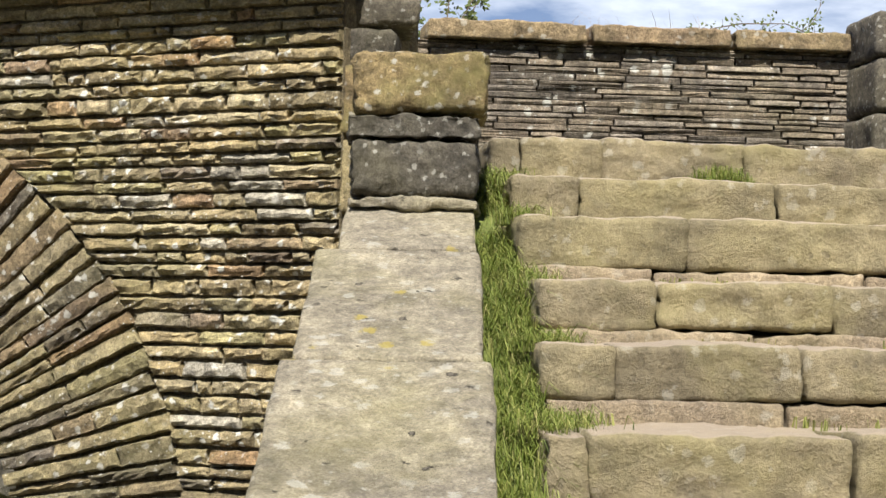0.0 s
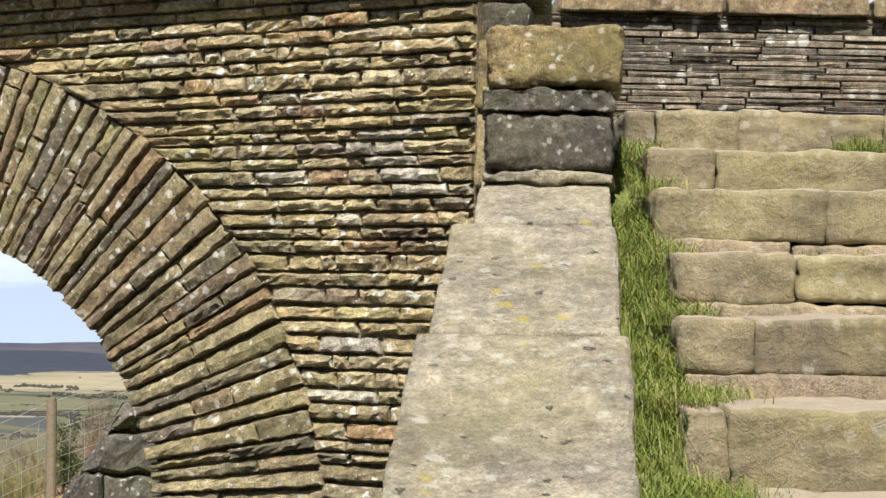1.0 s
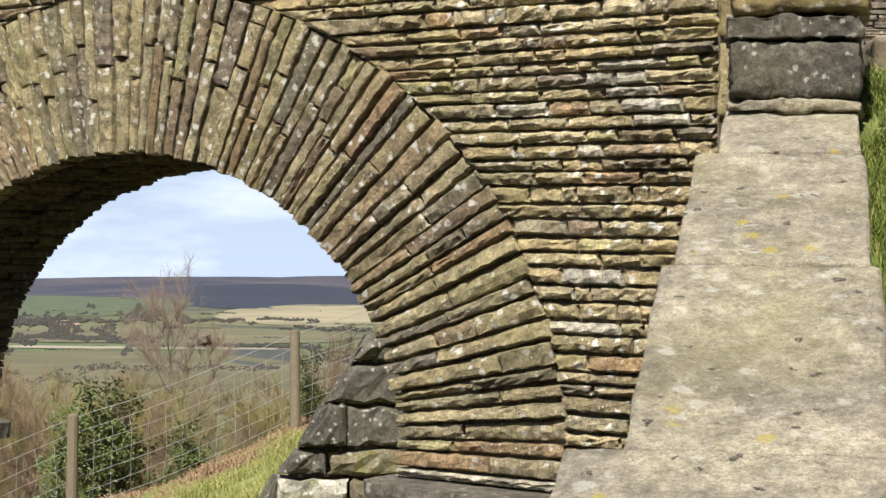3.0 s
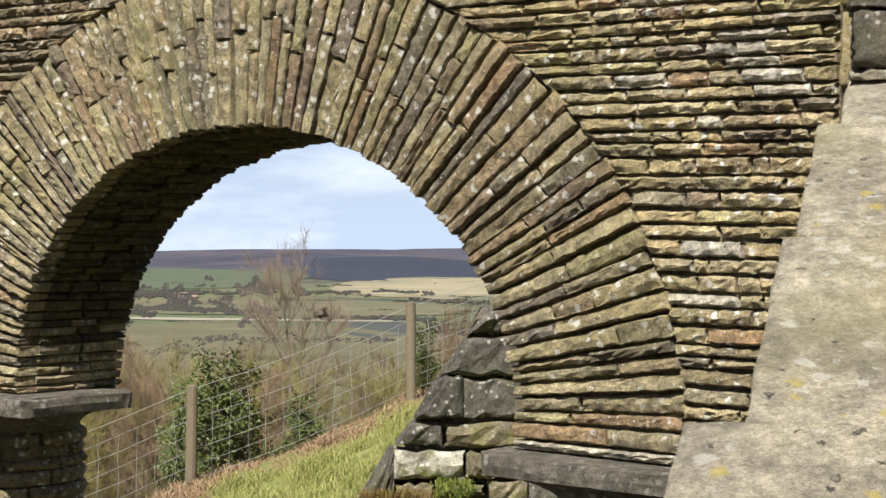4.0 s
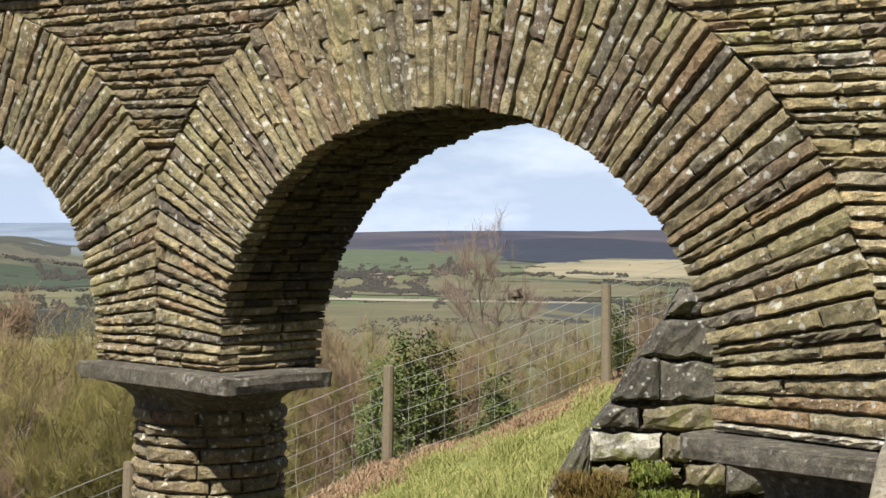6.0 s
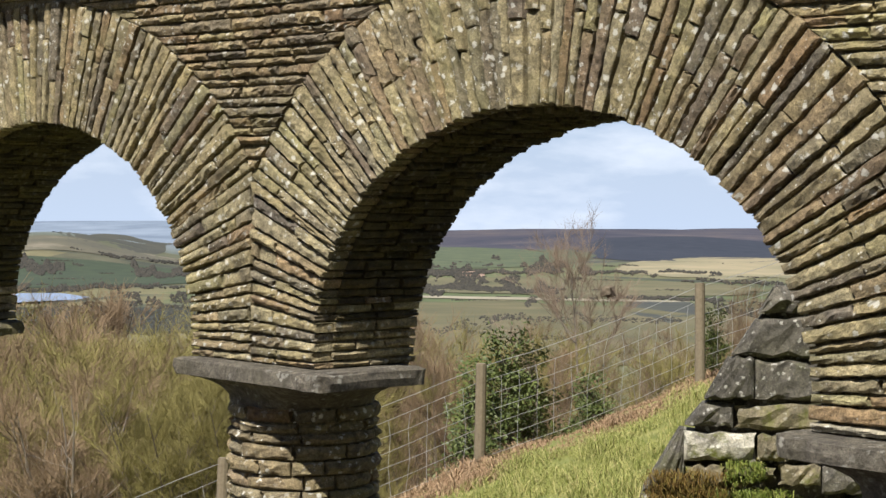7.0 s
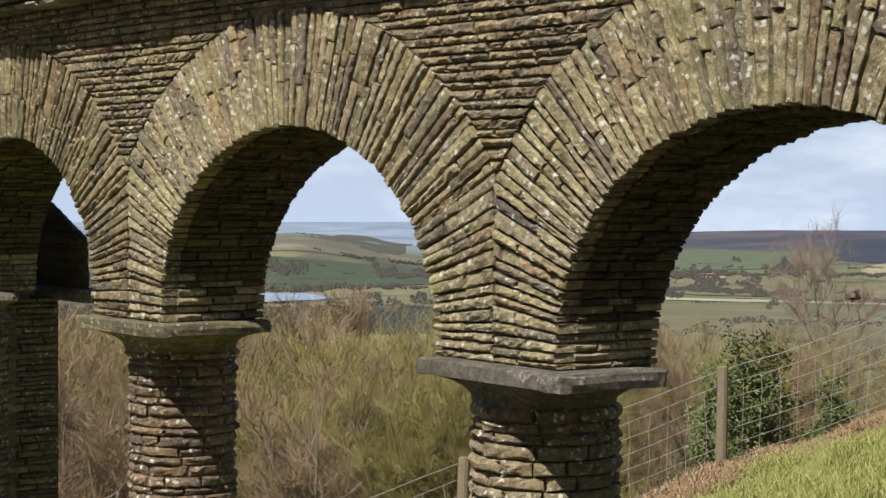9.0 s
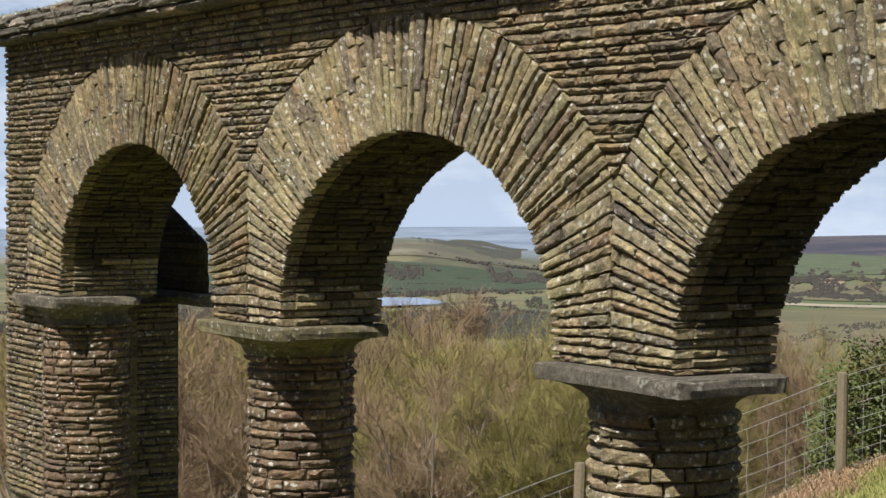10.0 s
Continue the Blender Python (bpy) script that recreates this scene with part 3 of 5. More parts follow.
def field(name, az0, az1, el0, el1, stops, label, scale=0.03):
    """A plot of land lying on the valley side, with uneven edges."""
    V, F = [], []
    na, nr = 16, 8
    wob = rng.uniform(0, 50)
    ra, rb = r_at((az0 + az1) / 2, el0), r_at((az0 + az1) / 2, el1)
    for i in range(na + 1):
        az = az0 + (az1 - az0) * i / na
        q = math.sin(math.pi * i / na) ** 0.4
        mid, hr = (ra + rb) / 2 + (rb - ra) * 0.15 * noise.noise(Vector((wob, i * 0.3, 0))), (rb - ra) / 2 * (0.25 + 0.75 * q)
        for j in range(nr + 1):
            r = mid + hr * (2 * j / nr - 1)
            a = az + (az1 - az0) * 0.05 * noise.noise(Vector((wob, 3, j * 0.5)))
            x, y = -r * math.sin(radians(a)), r * math.cos(radians(a))
            V.append((x, y, land(x, y) + 0.3 + r * 0.00018))
    for i in range(na):
        for j in range(nr):
            a = i * (nr + 1) + j
            F.append((a, a + 1, a + nr + 2, a + nr + 1))
    tagged(raw(name, V, F, plain(name + "_cover", [(q, add_haze(tuple(0.9 * v for v in c), 0.1)) for q, c in stops], scale, 0.95, 6, 0.0), None, True), label, "field", kind="structure")


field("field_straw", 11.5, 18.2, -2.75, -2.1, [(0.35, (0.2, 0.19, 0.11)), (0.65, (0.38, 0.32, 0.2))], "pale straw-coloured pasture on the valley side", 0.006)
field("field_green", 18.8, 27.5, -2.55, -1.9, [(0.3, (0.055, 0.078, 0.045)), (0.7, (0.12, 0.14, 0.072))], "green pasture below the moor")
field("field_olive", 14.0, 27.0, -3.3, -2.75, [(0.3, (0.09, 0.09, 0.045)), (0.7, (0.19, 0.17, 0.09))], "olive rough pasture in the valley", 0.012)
# cloud shadow painted on the moor side as a dark blue sheet
field("wood_dark", 11.0, 19.4, -2.25, -1.5, [(0.3, (0.016, 0.022, 0.04)), (0.7, (0.036, 0.042, 0.06))], "dark blue cloud shadow painted on the slope under the moor")
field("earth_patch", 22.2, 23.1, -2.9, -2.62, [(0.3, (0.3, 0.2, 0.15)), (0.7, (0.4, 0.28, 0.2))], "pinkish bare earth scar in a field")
field("field_dark", 15.5, 18.0, -4.1, -3.45, [(0.3, (0.045, 0.05, 0.05)), (0.7, (0.075, 0.08, 0.06))], "dark patch of ground in the valley")
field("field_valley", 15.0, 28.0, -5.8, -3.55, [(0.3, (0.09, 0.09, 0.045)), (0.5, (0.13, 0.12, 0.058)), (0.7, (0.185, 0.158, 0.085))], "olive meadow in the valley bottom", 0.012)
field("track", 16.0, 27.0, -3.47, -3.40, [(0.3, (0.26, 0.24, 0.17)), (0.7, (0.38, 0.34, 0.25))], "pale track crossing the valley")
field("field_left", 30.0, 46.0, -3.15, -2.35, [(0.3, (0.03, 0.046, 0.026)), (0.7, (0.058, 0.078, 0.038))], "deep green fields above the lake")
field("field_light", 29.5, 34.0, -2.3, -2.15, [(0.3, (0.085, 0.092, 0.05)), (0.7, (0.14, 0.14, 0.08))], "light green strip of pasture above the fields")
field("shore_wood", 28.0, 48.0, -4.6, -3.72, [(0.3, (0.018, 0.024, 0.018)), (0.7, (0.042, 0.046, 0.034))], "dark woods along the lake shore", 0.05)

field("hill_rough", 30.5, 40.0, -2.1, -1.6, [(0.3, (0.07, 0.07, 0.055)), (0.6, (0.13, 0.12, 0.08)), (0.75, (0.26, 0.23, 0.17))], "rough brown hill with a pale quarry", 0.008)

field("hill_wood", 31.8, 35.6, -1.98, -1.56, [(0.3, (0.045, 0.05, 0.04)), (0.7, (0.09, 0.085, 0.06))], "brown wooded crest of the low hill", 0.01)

# ---- the arcade ----
arcade = empty("arcade", (-4.769, 8.536, 0))
tagged(arcade, "weathered sandstone arcade of three arches, courses of thin stones", "arcade")


def core_mesh():
    """The wall's mortar body behind the facing, with the openings through it."""
    S = []
    s = S_RIGHT
    while s < S_LEFT:
        S.append(s)
        s += 0.06
    S.append(S_LEFT)
    for i in range(3):
        S += [2 * L + 4.079, 2 * L + 4.081, CEN[i] - A_INS[i] + 0.001, CEN[i] + A_INS[i] - 0.001]
    S = sorted(S)

    def low(s):
        for c, a in zip(CEN, A_INS):
            if abs(s - c) < a:
                return ZC + B_IN * math.sqrt(1 - ((s - c) / a) ** 2) + 0.05
        if s > 2 * L + 4.08:
            return -4.2
        return Z_CAP - 0.02
    V, F = [], []
    for s in S:
        for off in (-0.034, -DEEP[side_of(s)] + 0.03):
            V += [wp(s, low(s), off), wp(s, Z_TOP + 0.1, off)]
    for k in range(len(S) - 1):
        a, b = 4 * k, 4 * k + 4
        F += [(a, a + 1, b + 1, b), (a + 2, b + 2, b + 3, a + 3), (a, b, b + 2, a + 2), (a + 1, a + 3, b + 3, b + 1)]
    F += [(0, 2, 3, 1), (len(V) - 4, len(V) - 3, len(V) - 1, len(V) - 2)]
    return V, F


def world_child(ob, parent):
    """Parent without moving: the mesh is given in world coordinates."""
    ob.parent = parent
    ob.matrix_parent_inverse = Matrix.Translation(-arcade.location)
    return ob


core = world_child(raw("wall_core", *core_mesh(), M_CORE), arcade)


class ArcPile(Pile):
    def add(self, vf, single=True):
        V, F = vf
        if single and self.count < self.limit:
            raw(self.name, V, F, self.m, self.parent)
            self.count += 1
        else:
            Pile.add(self, vf, False)


# courses of the spandrels
courses = []
z = -4.0
while z < Z_TOP:
    h = rng.choice((0.044, 0.049, 0.053, 0.056, 0.06, 0.068))
    courses.append((z, min(z + h, Z_TOP)))
    z += h


def gaps(z):
    """Stretches of the wall face between the rings at height z."""
    out = []
    hx = half(A_EX, B_EX, z)
    if z < Z_CAP:
        return [(2 * L + 4.09, S_LEFT)]
    if hx is None:
        return [(S_RIGHT, S_LEFT)]
    c = CEN
    out.append((S_RIGHT, c[0] - hx))
    for i in range(2):
        if c[i] + hx < c[i + 1] - hx:
            out.append((c[i] + hx, c[i + 1] - hx))
    out.append((c[2] + hx, S_LEFT))
    return out


# stones crusted white with lichen: along the wall, height
WHITE = [(-0.47, 2.155), (-0.506, 2.103), (-0.52, 2.041), (0.085, 2.064), (-0.228, 1.452), (-0.34, 1.291), (-0.299, 1.915), (-0.375, 2.2), (0.539, 2.555)]
pile = ArcPile("walling_stone", M_WALL, core, M_WALL_J, 220)
pile_b = ArcPile("walling_stone", M_SPAN, core, M_SPAN_J, 80)
pile_c = ArcPile("end_walling_stone", M_SOOT, core, M_SOOT, 0)
for z0, z1 in courses:
    if z1 < -1.2:
        continue
    g0, g1 = gaps(z0 + 0.003), gaps(z1)
    for k, (a, b) in enumerate(g0):
        if len(g0) == len(g1):
            a1, b1 = g1[k]
        else:
            a1, b1 = a, b
        s = a
        ln_ = b - a
        if ln_ < 0.03:
            continue
        while s < b - 0.02:
            w = rng.uniform(0.1, 0.33) if rng.random() < 0.85 else rng.uniform(0.06, 0.11)
            e = s + w
            if b - e < 0.09:
                e = b
            q0 = a1 if s == a else s
            q1 = b1 if e == b else e
            if q1 - q0 < 0.02:
                q0, q1 = s, e
            n = max(5, int((e - s) / 0.028) + 1)
            gz, ge = rng.uniform(0.004, 0.009), rng.uniform(0.001, 0.004)
            bot = [wp(s + ge + (e - s - 2 * ge) * j / (n - 1), z0 + gz) for j in range(n)][::-1]
            top = [wp(q0 + ge + (q1 - q0 - 2 * ge) * j / (n - 1), z1 - 0.001) for j in range(n)][::-1]
            nor = [wn_((s + e) / 2)] * n
            pr = rng.uniform(-0.011, 0.012)
            mid, zm = (s + e) / 2, (z0 + z1) / 2
            if k == 0 and any(s < a_ < e and abs(zm - b_) < 0.03 for a_, b_ in WHITE):
                raw("walling_stone", *stone(bot, top, nor, pr, 0.07, 0.006, 0.0055), M_LICHEN, core)
                s = e
                continue
            if mid < 1.6 + 0.6 * noise.noise(Vector((mid, z0 * 2, 0))):
                pile.add(stone(bot, top, nor, pr, 0.075, 0.007, 0.0055), single=z0 > 0.5)
            elif mid > 8.8 + 0.8 * noise.noise(Vector((mid, z0 * 2, 4))):
                pile_c.add(stone(bot, top, nor, pr, 0.075, 0.007, 0.0055))
            else:
                pile_b.add(stone(bot, top, nor, pr, 0.075, 0.007, 0.0055), single=rng.random() < 0.2)
            s = e
pile.close()
pile_b.close()
pile_c.close()

# arch rings
WHITE_RING = [(0.751, 1.479), (0.991, 1.704), (0.193, 0.685)]
for i in range(3):
    c, A_IN = CEN[i], A_INS[i]

    def ring(th, f):
        """Point of the ring: th from 0 (right foot) to 1 (left foot) by length, f from the opening outwards."""
        foot = STILT
        arc = 0.5 * math.pi * (A_IN + B_IN) * 1.0
        tot = arc + 2 * foot
        d = th * tot
        if d < foot:
            a, zz = 0.0, -(foot - d)
        elif d > tot - foot:
            a, zz = math.pi, -(d - tot + foot)
        else:
            a, zz = math.pi * (d - foot) / arc, 0.0
        ra, rb = A_IN + (A_EX - A_IN) * f, B_IN + (B_EX - B_IN) * f
        return c - ra * math.cos(a), ZC + rb * math.sin(a) + zz

    def fmax(th):
        """Where the ring is cut off against its neighbour above the pier."""
        lo, hi = PIER_LINE[i], PIER_LINE[i + 1]
        f = 1.0
        s0, _ = ring(th, 0)
        s1, _ = ring(th, 1)
        if i > 0 and s1 < lo:
            f = min(f, (lo - s0) / (s1 - s0))
        if i < 2 and s1 > hi:
            f = min(f, (hi - s0) / (s1 - s0))
        return f
    body = world_child(raw("arch_ring", *stone([wp(c + 0.2, ZC + B_IN + 0.2, -0.08), wp(c, ZC + B_IN + 0.2, -0.08), wp(c - 0.2, ZC + B_IN + 0.2, -0.08)],
                                                 [wp(c + 0.2, ZC + B_IN + 0.5, -0.08), wp(c, ZC + B_IN + 0.5, -0.08), wp(c - 0.2, ZC + B_IN + 0.5, -0.08)], [wn_(c)] * 3, 0, 0.2), M_CORE), arcade)
    tagged(body, "arch of thin radial stones on edge")
    vs = ArcPile("voussoir", M_RING3 if i == 2 else M_RING, body, M_RING3 if i == 2 else M_RING, 300)
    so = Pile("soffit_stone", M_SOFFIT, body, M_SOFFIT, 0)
    ja = Pile("jamb_stone", M_JAMB, body, M_JAMB, 0)
    deep = DEEP[i]
    t0 = 0.0
    tot = 0.5 * math.pi * (A_IN + B_IN)
    while t0 < 1.0:
        w = rng.choice((0.042, 0.047, 0.052, 0.057, 0.066)) / tot
        t1 = min(1.0, t0 + w)
        if 1.0 - t1 < 0.006:
            t1 = 1.0
        g = rng.uniform(0.0022, 0.005) / tot
        fa, fb = fmax(t0 + g), fmax(t1 - g)
        cuts = [0.0]
        fm = (fa + fb) / 2
        if fm > 0.45 and rng.random() < 0.8:
            cuts.append(rng.uniform(0.3, 0.7))
            if rng.random() < 0.25:
                cuts.append(min(0.9, cuts[-1] + rng.uniform(0.2, 0.3)))
        elif fm > 0.25 and rng.random() < 0.3:
            cuts.append(rng.uniform(0.4, 0.6))
        cuts.append(1.0)
        ext = rng.uniform(-0.015, 0.03) if fm > 0.99 else 0.0
        inn = rng.uniform(-0.038, -0.016)
        for q0, q1 in zip(cuts[:-1], cuts[1:]):
            n = max(5, int((q1 - q0) * fm * 0.75 / 0.032) + 1)
            bot, top = [], []
            gf = 0.004
            for j in range(n):
                f = q0 + gf + (q1 - q0 - 2 * gf) * j / (n - 1)
                adj = (1 + ext * f) if fm > 0.99 else 1
                f0, f1 = f * fa * adj, f * fb * adj
                if q0 == 0 and j == 0:
                    f0 += inn
                    f1 += inn
                bot.append(wp(*ring(t0 + g, f0)))
                top.append(wp(*ring(t1 - g, f1)))
            fq = (q0 + q1) / 2
            sm, zm = ring((t0 + t1) / 2, fq * fm)
            if i == 0 and any(abs(sm - a_) < 0.12 and abs(zm - b_) < 0.035 for a_, b_ in WHITE_RING):
                raw("voussoir", *stone(bot, top, [wn_(c)] * n, 0.012, 0.14, 0.008, 0.0055), M_LICHEN, body)
                continue
            vs.add(stone(bot, top, [wn_(c)] * n, rng.uniform(-0.01, 0.013), 0.14, 0.006, 0.0048))
        # stones of the soffit run through the wall
        cutsd = [0.12]
        while cutsd[-1] < deep - 0.12:
            cutsd.append(min(deep, cutsd[-1] + rng.uniform(0.12, 0.3)))
        cutsd[-1] = deep
        for q0, q1 in zip(cutsd[:-1], cutsd[1:]):
            s0, za = ring(t0 + g, 0)
            s1, zb = ring(t1 - g, 0)
            so0, zo0 = ring(t0 + g, 1)
            p0, p1 = wp(s0, za), wp(s1, zb)
            rad = (wp(s0, za) - wp(so0, zo0)).normalized()
            n = 3
            dv = -wn_(c)
            bot = [p0 + dv * (q0 + (q1 - q0 - 0.006) * j / 2) for j in range(n)]
            top = [p1 + dv * (q0 + (q1 - q0 - 0.006) * j / 2) for j in range(n)]
            # lowest jamb stones keep ring colour, higher ones the painted shade
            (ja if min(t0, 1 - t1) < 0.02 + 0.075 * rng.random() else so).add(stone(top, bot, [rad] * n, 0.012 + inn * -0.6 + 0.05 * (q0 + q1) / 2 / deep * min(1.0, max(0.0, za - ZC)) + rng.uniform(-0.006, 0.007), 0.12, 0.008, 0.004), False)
        t0 = t1
    vs.close()
    so.close()
    ja.close()

# capitals and columns
def capital(S0, off, width, depth, shaft, material, label):
    """Slab with a hollow moulding below it that runs into the shaft, whose place along the wall and depth is given."""
    c0, axis = wp(S0, 0, off), wp(*shaft)
    h = HEAD[max(0, min(2, int(round(S0 / L)) - 1))] if S0 > 0 else HEAD[0]
    ex, ey = Vector((math.cos(h), -math.sin(h), 0)), Vector((math.sin(h), math.cos(h), 0))
    hw, hd = width / 2, depth / 2
    lean = Vector(((axis - c0).dot(ex), (axis - c0).dot(ey), 0))
    prof = [(-0.025, 0.0), (-0.004, -0.008), (0.0, -0.045), (-0.006, -0.085), (-0.04, -0.094), (-0.08, -0.118), (-0.115, -0.15), (-0.145, -0.19), (-0.16, -0.24)]
    V, F = [], []
    N = 72
    for k, (o, z) in enumerate(prof):
        q = max(0.0, (k - 3) / 5) ** 1.1    # from slab to round
        for j in range(N):
            a = 2 * math.pi * j / N
            ca, sa = math.cos(a), math.sin(a)
            p = 14.0 - 12.0 * min(1, q * 1.1)
            x = (hw + o) * math.copysign(abs(ca) ** (2 / p), ca)
            y = (hd + o) * math.copysign(abs(sa) ** (2 / p), sa)
            if k > 3:
                rr = 0.385
                x = x * (1 - q) + (rr * ca + lean.x) * q
                y = y * (1 - q) + (rr * sa + lean.y) * q
            P = c0 + ex * x + ey * y
            d = noise.noise((P + Vector((0, 0, z))) * 7) * 0.024 + noise.noise((P + Vector((0, 0, z * 2))) * 24) * 0.014
            V.append(P + (ex * ca + ey * sa) * d + Vector((0, 0, Z_CAP + z + d * 0.6)))
    for k in range(len(prof) - 1):
        for j in range(N):
            a, b = k * N + j, k * N + (j + 1) % N
            F.append((a, a + N, b + N, b))
    F.append(tuple(range(N)))
    F.append(tuple(range((len(prof) - 1) * N, len(prof) * N))[::-1])
    ob = world_child(raw("capital", V, F, material, None), arcade)
    tagged(ob, label)
    return c0


def column(S0, off, zlow, r, material):
    c0 = wp(S0, 0, off)
    V, F = [], []
    N = 24
    for z in (Z_CAP - 0.2, -4.5):
        for j in range(N):
            a = 2 * math.pi * j / N
            V.append(c0 + Vector(((r - 0.035) * math.cos(a), (r - 0.035) * math.sin(a), z)))
    F = [(j, j + N, (j + 1) % N + N, (j + 1) % N) for j in range(N)]
    body = world_child(raw("column", V, F, M_CORE), arcade)
    tagged(body, "round shaft of thin flat stones")
    pl = ArcPile("column_stone", material, body, material, 300)
    z = Z_CAP - 0.228
    while z > zlow:
        h = rng.choice((0.05, 0.058, 0.068, 0.08))
        a = rng.uniform(0, 1)
        a_end = a + 2 * math.pi
        rc = r + rng.uniform(-0.01, 0.012)
        while a < a_end - 0.05:
            w = rng.uniform(0.35, 0.95)
            e = a + w
            if a_end - e < 0.25:
                e = a_end
            n = max(4, int((e - a) / 0.14) + 2)
            aa = [a + 0.012 + (e - a - 0.024) * j / (n - 1) for j in range(n)]
            nor = [Vector((math.cos(q), math.sin(q), 0)) for q in aa]
            bot = [c0 + v * rc + Vector((0, 0, z - h + 0.005)) for v in nor]
            top = [c0 + v * rc + Vector((0, 0, z)) for v in nor]
            pl.add(stone(bot, top, nor, rng.uniform(-0.01, 0.01), 0.05, 0.012, 0.005))
            a = e
        z -= h
    pl.close()


SHAFTS = ((0.0, 0, -0.28), (4.12, 0, -0.385), (8.12, 0, -0.45), (11.92, 0, -0.375))
capital(3.98, -0.22, 1.285, 0.78, SHAFTS[1], M_CAPITAL, "grey moulded capital slab")
capital(8.05, -0.33, 1.26, 0.94, SHAFTS[2], M_CAP2, "moss-yellowed moulded capital slab")
column(4.12, -0.385, -0.9, 0.406, M_COLUMN)
column(8.12, -0.45, -1.2, 0.387, M_COLUMN2)
capital(0.0, -0.26, 1.163, 0.92, SHAFTS[0], M_CAPITAL, "grey moulded capital slab")
column(0.0, -0.28, 0.0, 0.395, M_COLUMN)

# ---- stairs ----
SW = Vector((-math.sin(radians(7)), math.cos(radians(7)), 0))


def sp_(x, w, z):
    """A point x metres to the right, w ahead on the line of the treads."""
    return Vector((x, w + 0.12 * x, z))


STEPS = [(6.88, 2.334, (0.13, 0.24, 0.55, 1.09, 1.8, 2.6)), (6.41, 2.152, (0.2, 0.43, 1.14, 1.9, 2.6)), (5.94, 1.985, (0.21, 0.76, 1.55, 2.3)), (5.47, 1.766, (0.25, 0.6, 1.14, 1.75, 2.3)),
         (5.0, 1.577, (0.24, 0.435, 0.965, 1.6, 2.1)), (4.53, 1.3625, (0.22, 0.33, 1.0, 1.9)), (4.06, 1.16, (0.2, 0.9, 1.7))]
stair = empty("staircase", (0.8, 5.5, 0))
tagged(stair, "worn sandstone steps with grass in the joints", "stairs")
seed = 10
rg3 = random.Random(5)
BODY = {6.88: 0.26, 6.41: 0.165, 5.94: 0.165, 5.47: 0.15, 5.0: 0.15, 4.53: 0.26, 4.06: 0.26}
for w, z, cuts in STEPS:
    for a, b in zip(cuts[:-1], cuts[1:]):
        seed += 1
        body = BODY[w]
        rise = body + rg3.uniform(-0.008, 0.008)
        m = Matrix.Translation(sp_((a + b) / 2, w + 0.3, z - rise) - stair.location) @ pose(0, 0, 0, 0, rng.uniform(-0.5, 0.5), 7 + rng.uniform(-0.8, 0.8))
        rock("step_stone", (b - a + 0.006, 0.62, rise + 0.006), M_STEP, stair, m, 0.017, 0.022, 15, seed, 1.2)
    bm = bmesh.new()                      # hearting behind the face
    bmesh.ops.create_cube(bm, size=1)
    for v in bm.verts:
        v.co = sp_(cuts[0] + 0.03 if v.co.x < 0 else cuts[-1], w + (0.16 if v.co.y < 0 else 0.6), z - (0.04 if v.co.z > 0 else 0.9)) - stair.location
    part("hearting", bm, M_CORE, stair)
    # thin bedding course under the treads
    if BODY[w] < 0.25:
        x = cuts[0]
        while x < cuts[-1]:
            e = x + rg3.uniform(0.35, 0.75)
            top = z - BODY[w] + rg3.uniform(-0.006, 0.008)
            seed += 1
            m = Matrix.Translation(sp_((x + e) / 2, w + 0.285 + rg3.uniform(-0.012, 0.012), top - 0.12) - stair.location) @ pose(0, 0, 0, 0, rg3.uniform(-0.8, 0.8), 7)
            rock("bedding_stone", (e - x - 0.004, 0.6, 0.12), M_BED, stair, m, 0.012, 0.014, 10, seed, 1.6)
            x = e

# ---- sloping parapet beside the stairs ----
parapet = empty("stair_parapet", (-0.15, 5.0, 0))
tagged(parapet, "sloping stair parapet capped with pale lichened slabs", "parapet")


def cope(d0, d1, x0, x1, drop, seed, material=M_COPING, th=0.2):
    """A sloping coping slab between two distances."""
    z0, z1 = 2.043 - 0.4 * (6.3 - d0), 2.043 - 0.4 * (6.3 - d1)
    sl = math.degrees(math.atan2(z1 - z0, d1 - d0))
    ln_ = math.hypot(z1 - z0, d1 - d0)
    m = Matrix.Translation(Vector(((x0 + x1) / 2, (d0 + d1) / 2, (z0 + z1) / 2 + drop)) - parapet.location) @ pose(0, 0, 0, sl, 0, 0) @ Matrix.Translation((0, 0, -th))
    return rock("coping_slab", (x1 - x0, ln_ - 0.006, th), material, parapet, m, 0.008, 0.022, 14, seed, 1.2)


cope(5.87, 6.3, -0.335, 0.105, 0.0, 31)
cope(5.03, 5.87, -0.405, 0.12, 0.0, 32)
cope(4.03, 5.03, -0.44, 0.14, 0.0, 33)
cope(3.1, 4.04, -0.57, 0.165, 0.012, 34)
bm = bmesh.new()
bmesh.ops.create_cube(bm, size=1)
for v in bm.verts:
    v.co = Vector((-0.14 + v.co.x * 0.42, (6.25 if v.co.y > 0 else 3.15), 0))  + Vector((0, 0, (1.83 if v.co.y > 0 else 0.6) if v.co.z > 0 else -0.5)) - parapet.location
part("parapet_wall", bm, M_CORE, parapet)
